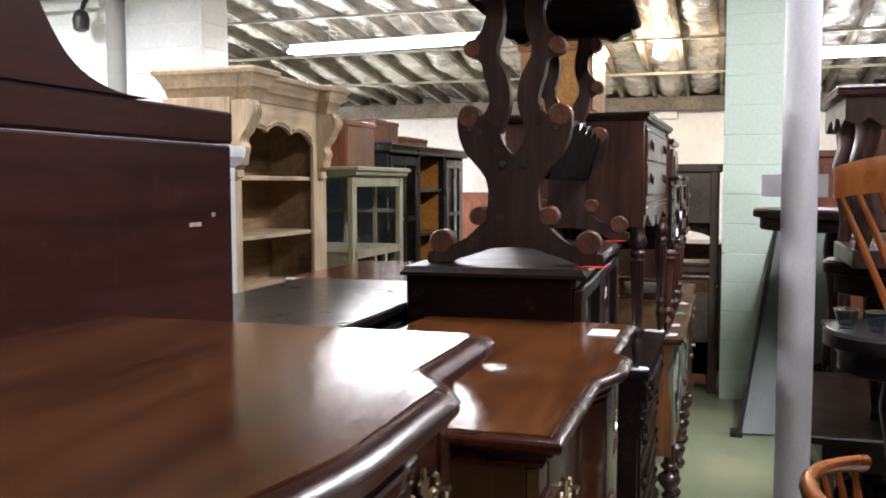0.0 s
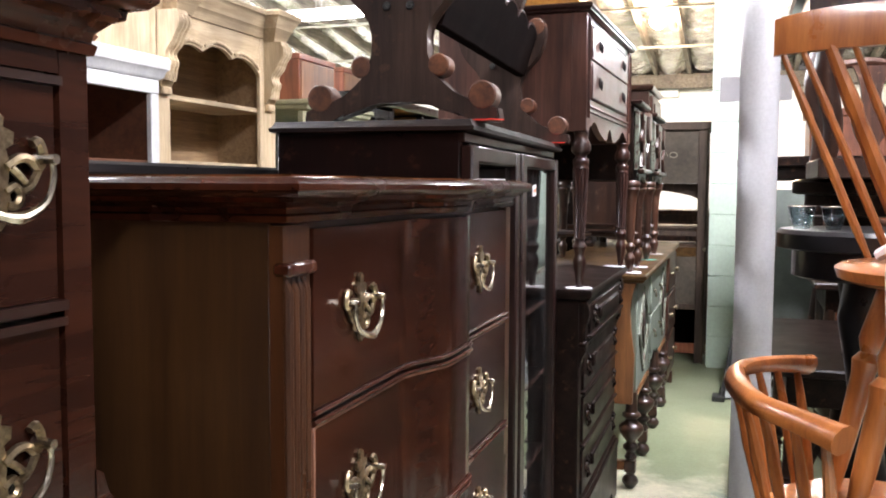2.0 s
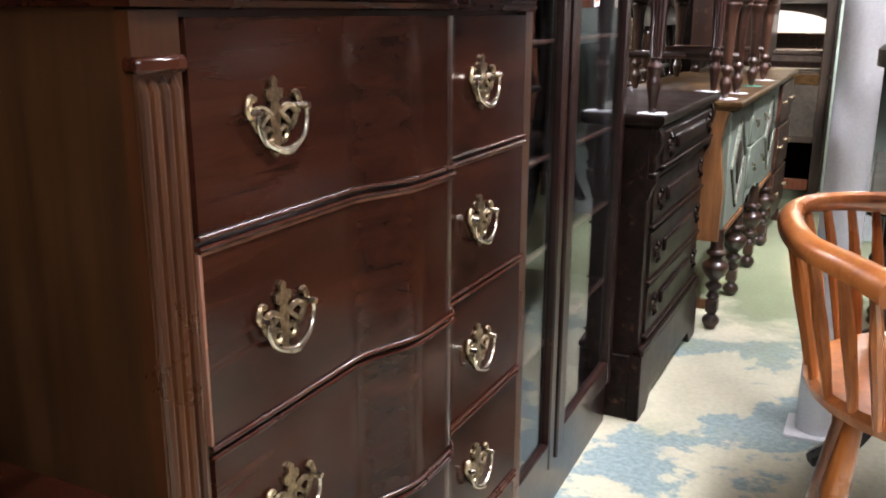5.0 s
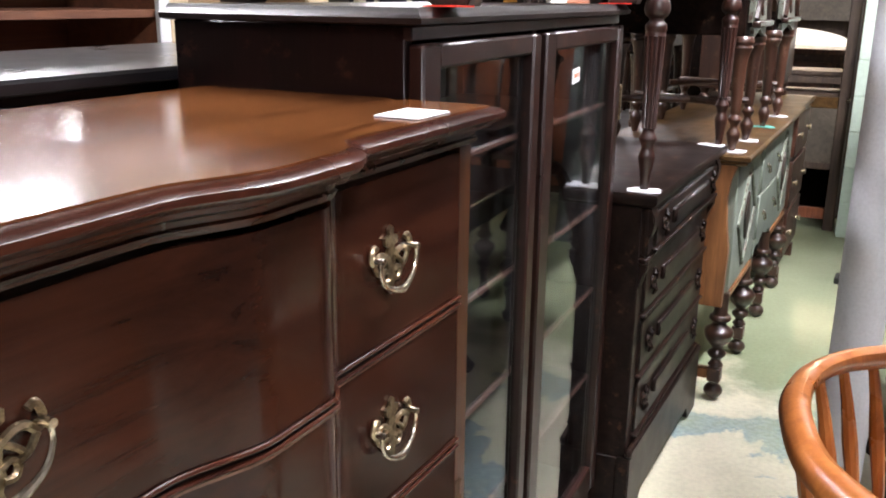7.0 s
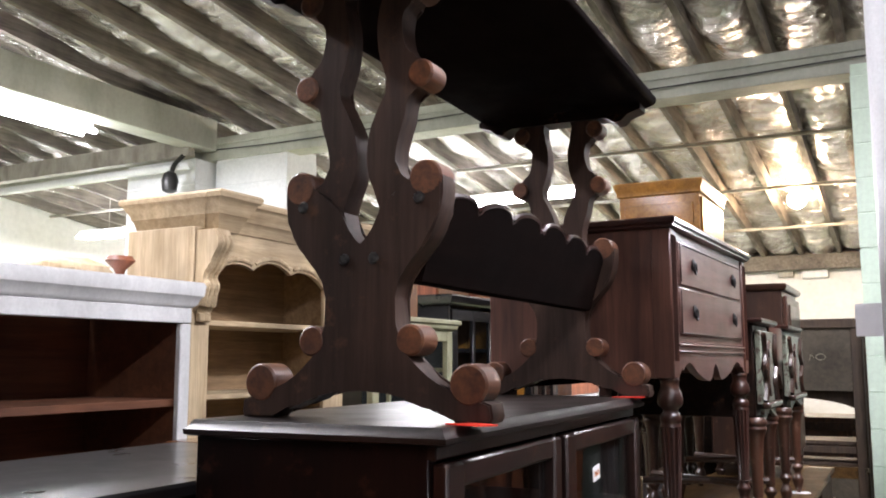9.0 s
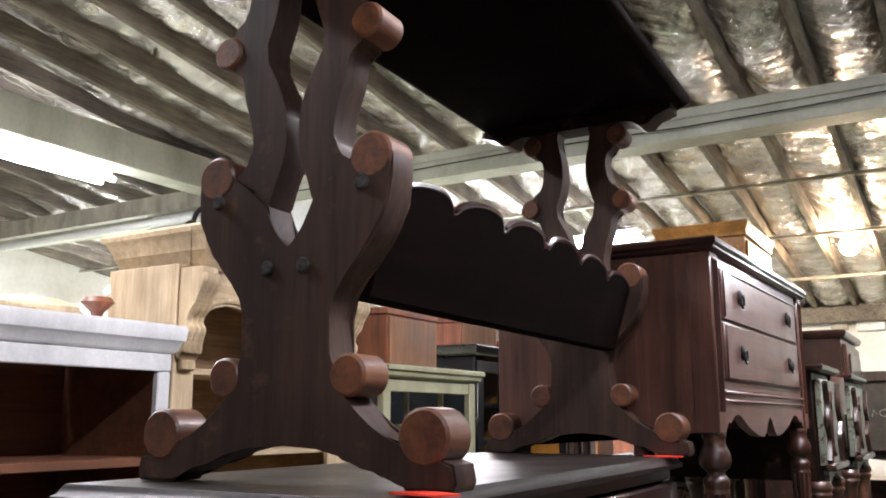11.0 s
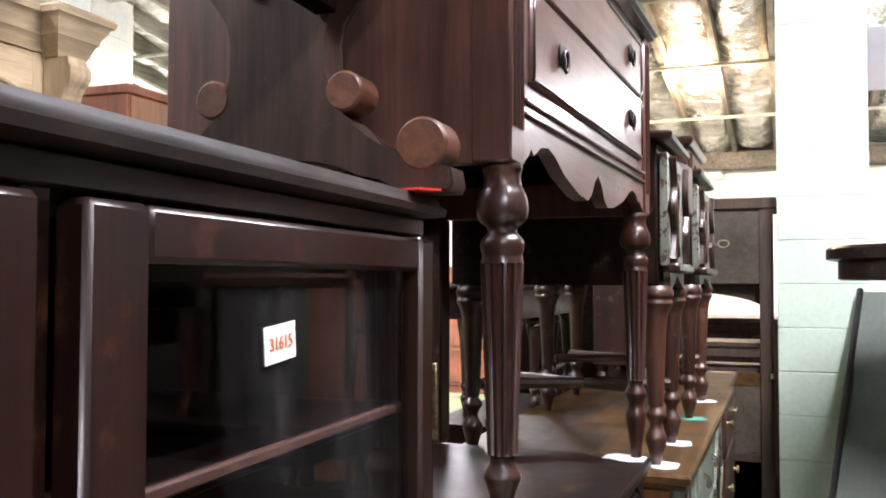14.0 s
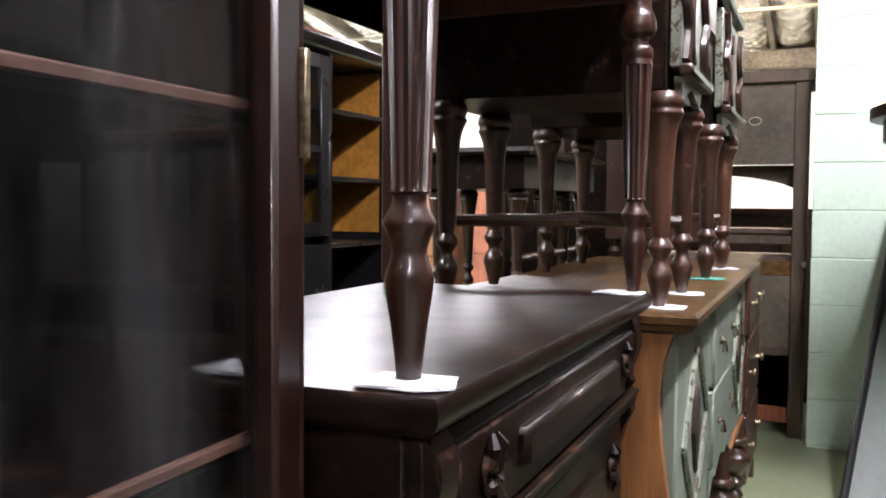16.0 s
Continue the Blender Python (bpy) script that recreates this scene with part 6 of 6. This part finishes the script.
def leaning_board():
    c = thing("leaning_panel", "pale green panel with a dark edge strip leaning beside the column", "panel", 0.2, 5.6)
    bm = bmesh.new()
    v = [bm.verts.new(p) for p in ((0.12, 5.56, 0.012), (0.55, 5.60, 0.012), (0.70, 6.44, 1.20), (0.345, 6.44, 1.20), (0.12, 5.60, 0.012), (0.55, 5.64, 0.012), (0.70, 6.474, 1.20), (0.345, 6.474, 1.20))]
    for f in ((0, 1, 2, 3), (7, 6, 5, 4), (0, 4, 5, 1), (1, 5, 6, 2), (2, 6, 7, 3), (3, 7, 4, 0)):
        bm.faces.new([v[k] for k in f])
    part("panel", bm, PANELGREEN, c)
    part("edge_strip", tube([(0.112, 5.55, 0.02), (0.337, 6.43, 1.21)], 0.014, 8), RUBBER, c)
    part("foot", box(0.06, 0.13, 5.49, 5.60, 0, 0.03, 0.004), RUBBER, c)


leaning_board()


# ---- windsor chairs ----
def rot_into(bm, m):
    bmesh.ops.transform(bm, matrix=m, verts=bm.verts)
    return bm


def captains_chair():
    c = thing("captains_chair", "honey maple captain's chair with spindle back and bowed arm", "chair", 0.45, 2.03)
    sz = 0.62
    rail = spline([Vector(q) for q in ((0.345, 1.735, 0.835), (0.29, 1.80, 0.842), (0.225, 1.88, 0.848), (0.19, 2.0, 0.855), (0.192, 2.10, 0.858), (0.225, 2.20, 0.852), (0.28, 2.275, 0.845), (0.335, 2.335, 0.835))], 6)
    n = len(rail)
    part("arm_rail", tube(rail, [0.021 + 0.006 * abs(2 * i / (n - 1) - 1) ** 4 for i in range(n)], 10, None, 0.75), MAPLE, c, "bowed arm rail with rounded ends")
    out = [(0.46 + 0.24 * math.cos(a) * (1.0 if math.cos(a) > 0 else 0.95), 2.03 + 0.245 * math.sin(a)) for a in (2 * math.pi * k / 28 for k in range(28))]
    part("seat", slab(out, [(0.03, sz - 0.035), (0.004, sz - 0.025), (0, sz - 0.010), (0.012, sz)]), MAPLE, c)
    k = 0
    for i in range(3, n - 2, 4):
        p = rail[i]
        q = Vector((0.46, 2.03, sz)) + (Vector((p.x, p.y, sz)) - Vector((0.46, 2.03, sz))) * 0.80
        mid = p.lerp(q, 0.5)
        part("spindle", tube([p - Vector((0, 0, 0.012)), p.lerp(q, 0.25), mid, p.lerp(q, 0.8), q - Vector((0, 0, 0.01))], [0.007, 0.0085, 0.011, 0.009, 0.007], 8), MAPLE, c)
    for sx, sy in ((-1, -1), (-1, 1), (1, -1), (1, 1)):
        a, b = Vector((0.46 + sx * 0.14, 2.03 + sy * 0.15, sz - 0.03)), Vector((0.46 + sx * 0.22, 2.03 + sy * 0.21, 0.0))
        part("leg", tube([a.lerp(b, t) for t in (0, 0.1, 0.2, 0.25, 0.5, 0.75, 0.8, 1)], [0.014, 0.018, 0.022, 0.016, 0.022, 0.018, 0.013, 0.012], 10), MAPLE, c)
    for sy in (-1, 1):
        part("stretcher", tube([(0.27, 2.03 + sy * 0.19, 0.22), (0.46, 2.03 + sy * 0.19, 0.225), (0.65, 2.03 + sy * 0.19, 0.22)], [0.008, 0.013, 0.008], 8), MAPLE, c)
    return c


captains_chair()


def windsor_chair():
    c = thing("windsor_chair", "honey maple windsor chair stacked on the captain's chair", "chair", 0.56, 2.05, 0.62)
    sz = 1.075
    out = [(0.57 + 0.215 * math.cos(a), 2.08 + 0.22 * math.sin(a)) for a in (2 * math.pi * k / 28 for k in range(28))]
    part("seat", slab(out, [(0.035, sz - 0.036), (0.006, sz - 0.026), (0, sz - 0.008), (0.012, sz)]), MAPLE, c, "shaped solid maple seat")
    crest = spline([Vector(q) for q in ((0.245, 2.28, 1.518), (0.30, 2.31, 1.532), (0.40, 2.335, 1.545), (0.56, 2.345, 1.552), (0.72, 2.335, 1.545), (0.86, 2.28, 1.53))], 5)
    bm = bmesh.new()
    n = len(crest)
    ring = []
    for i, p in enumerate(crest):
        h = 0.036 + 0.008 * math.sin(math.pi * i / (n - 1))
        ring.append([bm.verts.new(p + Vector((0, dy, dz))) for dy, dz in ((-0.012, -h), (0.012, -h), (0.016, 0.3 * h), (0.010, h), (-0.010, h), (-0.016, 0.3 * h))])
    for a, b in zip(ring, ring[1:]):
        for j in range(6):
            bm.faces.new((a[j], a[(j + 1) % 6], b[(j + 1) % 6], b[j]))
    bm.faces.new(ring[0])
    bm.faces.new(ring[-1][::-1])
    part("crest_rail", bm, MAPLE, c, "curved crest rail")
    for k, u in enumerate((0.10, 0.21, 0.32, 0.43, 0.54, 0.65, 0.76, 0.87)):
        p = crest[int(u * (n - 1))] - Vector((0, 0, 0.03))
        q = Vector((0.40 + 0.37 * u, 2.245 + 0.025 * math.sin(math.pi * u), sz - 0.01))
        fat = 1.9 if k in (2, 5) else 1.0
        part("spindle", tube([p.lerp(q, t) for t in (0, 0.2, 0.3, 0.34, 0.6, 0.85, 1)], [fat * r for r in (0.006, 0.008, 0.0095, 0.0075, 0.0095, 0.0085, 0.006)], 8), MAPLE, c)
    for sx, sy in ((-1, -1), (-1, 1), (1, -1), (1, 1)):
        a, b = Vector((0.585 + sx * 0.12, 2.08 + sy * 0.12, sz - 0.03)), Vector((0.515 + sx * 0.14, 2.04 + sy * 0.13, 0.6225))
        part("leg", tube([a.lerp(b, t) for t in (0, 0.15, 0.3, 0.36, 0.40, 0.46, 0.75, 1)], [0.013, 0.018, 0.025, 0.016, 0.027, 0.022, 0.019, 0.013], 12), MAPLE, c, "turned splayed leg")
    tie = thing("cloth_strap", "knotted white cloth strap on the chair seat", "cloth", 0.50, 2.12, sz)
    part("strap", tube(spline([Vector(q) for q in ((0.44, 2.15, sz + 0.012), (0.47, 2.10, sz + 0.035), (0.50, 2.12, sz + 0.015), (0.54, 2.06, sz + 0.03), (0.58, 2.10, sz + 0.012))], 5), 0.012, 8), CLOTH, tie)
    part("tail", tube(spline([Vector(q) for q in ((0.47, 2.10, sz + 0.03), (0.45, 1.99, sz + 0.02), (0.425, 1.90, sz + 0.014), (0.42, 1.862, sz - 0.03), (0.425, 1.86, sz - 0.10))], 5), 0.009, 8), CLOTH, tie)
    return c


windsor_chair()


# ---- dark stacked tables and chairs beyond the pole ----
def pedestal_table(x, y, z0, top, r, m, label):
    c = thing("pedestal_table", label, "table", x, y, z0, "dark stacked pedestal tables")
    part("tabletop", lathe([(r - 0.02, top - 0.05), (r, top - 0.045), (r, top - 0.01), (r - 0.01, top)], x, y, 36), m, c)
    part("frieze", lathe([(r - 0.05, top - 0.12), (r - 0.04, top - 0.115), (r - 0.04, top - 0.051)], x, y, 32), m, c)
    h = top - 0.12 - z0
    part("column", lathe([(0.06, z0 + 0.22 * h), (0.05, z0 + 0.3 * h), (0.07, z0 + 0.4 * h), (0.055, z0 + 0.5 * h), (0.035, z0 + 0.62 * h), (0.05, z0 + 0.75 * h), (0.075, z0 + 0.9 * h), (0.06, z0 + h)], x, y, 20), m, c)
    for k in range(3):
        a = k * 2.094 + 2.6
        d = Vector((math.cos(a), math.sin(a), 0))
        pts = spline([Vector((x, y, z0 + 0.36 * h)) + d * 0.03, Vector((x, y, z0 + 0.32 * h)) + d * 0.12, Vector((x, y, z0 + 0.14 * h)) + d * 0.2, Vector((x, y, z0 + 0.03)) + d * 0.3], 5)
        part("scroll_leg", tube(pts, [0.045 - 0.0013 * i for i in range(len(pts))], 8), m, c)
    return c


pedestal_table(0.50, 2.72, 0.0, 1.11, 0.225, BLACK, "black pedestal table with glossy round top")
pedestal_table(0.56, 3.52, 0.0, 1.24, 0.21, EBONY, "dark pedestal table with thick round top")
pedestal_table(0.62, 5.52, 0.0, 1.37, 0.46, EBONY, "large dark round pedestal table")



def glass_cup(x, y, z, r):
    c = thing("glass_cup", "small clear glass cup on the black round table", "cup", x, y, z, "glass cups")
    bm = lathe([(r * 0.55, z + 0.0005), (r * 0.62, z + 0.008), (r * 0.85, z + 0.03), (r, z + 0.055), (r * 0.94, z + 0.0555), (r * 0.78, z + 0.03), (r * 0.5, z + 0.01)], x, y, 20)
    part("bowl", bm, GLASS, c).visible_shadow = False
    part("rim", tube([(x + r * 0.97 * math.cos(k * 0.3142), y + r * 0.97 * math.sin(k * 0.3142), z + 0.056) for k in range(21)], 0.0016, 6), SILVER, c, "thin bright rim")


glass_cup(0.335, 2.70, 1.11, 0.034)
glass_cup(0.405, 2.66, 1.11, 0.030)


def carved_table():
    c = thing("carved_table", "brown carved console table with scrolled apron on the stack", "table", 0.75, 3.35, 1.24)
    part("tabletop", slab(rect(0.33, 1.25, 3.06, 3.72), [(0.02, 1.79), (0.004, 1.797), (0, 1.806), (0.008, 1.812), (0.0, 1.818), (0.006, 1.826)]), LEG, c)
    ap = [(0.36, 1.79), (0.36, 1.72), (0.40, 1.705), (0.43, 1.725), (0.47, 1.70), (0.55, 1.73), (0.70, 1.74), (0.79, 1.70), (0.88, 1.74), (1.03, 1.73), (1.11, 1.70), (1.15, 1.725), (1.18, 1.705), (1.22, 1.72), (1.22, 1.79)]
    part("apron", prism(ap, "y", 3.09, 3.12), LEG, c, "carved scalloped apron")
    part("apron", prism([(3.12 + (y - 0.36) * 0.66, z) for y, z in ap], "x", 0.36, 0.385), LEG, c)
    for x in (0.43, 1.13):
        for y in (3.17, 3.63):
            pts = spline([Vector(q) for q in ((x, y, 1.79), (x + 0.01, y, 1.68), (x - 0.015, y, 1.55), (x + 0.01, y, 1.40), (x, y, 1.30), (x - 0.01, y, 1.2415))], 5)
            part("leg", tube(pts, [0.045 - 0.0011 * i for i in range(len(pts))], 10), LEG, c)
    part("support", box(0.40, 1.2, 3.14, 3.66, 1.2405, 1.30, 0.004), LEG, c)
    return c


carved_table()


def splat_chair(x, y, z, rz, m, name_label):
    c = thing("splat_back_chair", name_label, "chair", 0, 0, 0, "splat back chairs")
    part("seat", slab([(-0.22, -0.2), (0.22, -0.2), (0.2, 0.2), (-0.2, 0.2)], [(0.02, 0.42), (0, 0.43), (0, 0.455), (0.02, 0.47)]), m, c)
    for s in (-1, 1):
        part("back_post", tube(spline([Vector(q) for q in ((s * 0.19, 0.19, 0), (s * 0.19, 0.19, 0.45), (s * 0.19, 0.21, 0.7), (s * 0.20, 0.27, 0.98))], 4), 0.017, 8), m, c)
        part("front_leg", tube(spline([Vector(q) for q in ((s * 0.2, -0.18, 0.42), (s * 0.215, -0.20, 0.3), (s * 0.195, -0.18, 0.1), (s * 0.205, -0.20, 0))], 4), 0.02, 8), m, c)
    part("crest", tube(spline([Vector(q) for q in ((-0.23, 0.27, 0.985), (-0.1, 0.28, 1.0), (0, 0.28, 1.012), (0.1, 0.28, 1.0), (0.23, 0.27, 0.985))], 4), 0.022, 8), m, c)
    h = [(0.04, 0.48), (0.03, 0.58), (0.075, 0.68), (0.085, 0.76), (0.045, 0.83), (0.06, 0.92), (0.09, 0.985)]
    h = [(p.x, p.y) for p in spline([Vector(q) for q in h], 4)]
    part("splat", prism(h + [(-a, b) for a, b in reversed(h)], "y", 0.215, 0.229), m, c, "vase-shaped pierced splat")
    c.matrix_world = pose(x, y, z, 0, 0, rz)
    return c


def dark_table(x0, x1, y0, y1, h, label):
    c = thing("dark_table", label, "table", (x0 + x1) / 2, (y0 + y1) / 2, 0, "dark tables by the pole")
    part("tabletop", slab(rect(x0, x1, y0, y1), [(0.01, h - 0.03), (0, h - 0.024), (0, h - 0.006), (0.006, h)]), EBONY, c)
    part("apron", box(x0 + 0.05, x1 - 0.05, y0 + 0.05, y1 - 0.05, h - 0.13, h - 0.03, 0.003), EBONY, c)
    for x in (x0 + 0.07, x1 - 0.07):
        for y in (y0 + 0.07, y1 - 0.07):
            part("leg", bulb_leg(x, y, h - 0.12), LEG_DK, c)
    return c


dark_table(0.29, 1.35, 3.22, 4.35, 0.655, "low dark table crowded with furniture legs")
dark_table(0.50, 1.6, 4.45, 5.05, 0.80, "dark table carrying upturned chairs")
ch = splat_chair(0.80, 4.72, 0.80, 12, LEG, "reddish brown splat back chair standing on a table")
copy_thing(ch, pose(1.30, 4.75, 0.80, 0, 0, -20))
copy_thing(ch, pose(1.0, 5.95, 0.0, 0, 0, 15))
c2 = thing("red_cabinet", "tall reddish cabinet beyond the round table", "cabinet", 1.2, 6.9)
part("case", box(0.62, 1.7, 6.9, 7.4, 0.05, 1.70, 0.004), REDBOX, c2)
part("top", box(0.60, 1.72, 6.88, 7.42, 1.70, 1.75, 0.006), REDBOX, c2)
part("door", box(0.66, 1.14, 6.885, 6.90, 0.15, 1.65, 0.004), REDBOX, c2)
part("door", box(1.18, 1.66, 6.885, 6.90, 0.15, 1.65, 0.004), REDBOX, c2)
part("plinth", box(0.64, 1.68, 6.91, 7.38, 0, 0.05, 0), LEG_DK, c2)

# ---- block columns, course by course ----
block_column("column_mint", -0.012, 0.385, 6.475, 6.86, 3.14, MINT, "mint green painted concrete block column")
block_column("column_white", -4.90, -4.15, 6.50, 6.9, 3.14, BLOCKWHITE, "white painted concrete block column")
block_column("column_corner", -5.72, -4.94, 6.30, 6.7, 3.08, BLOCKWHITE, "white painted concrete block pier")
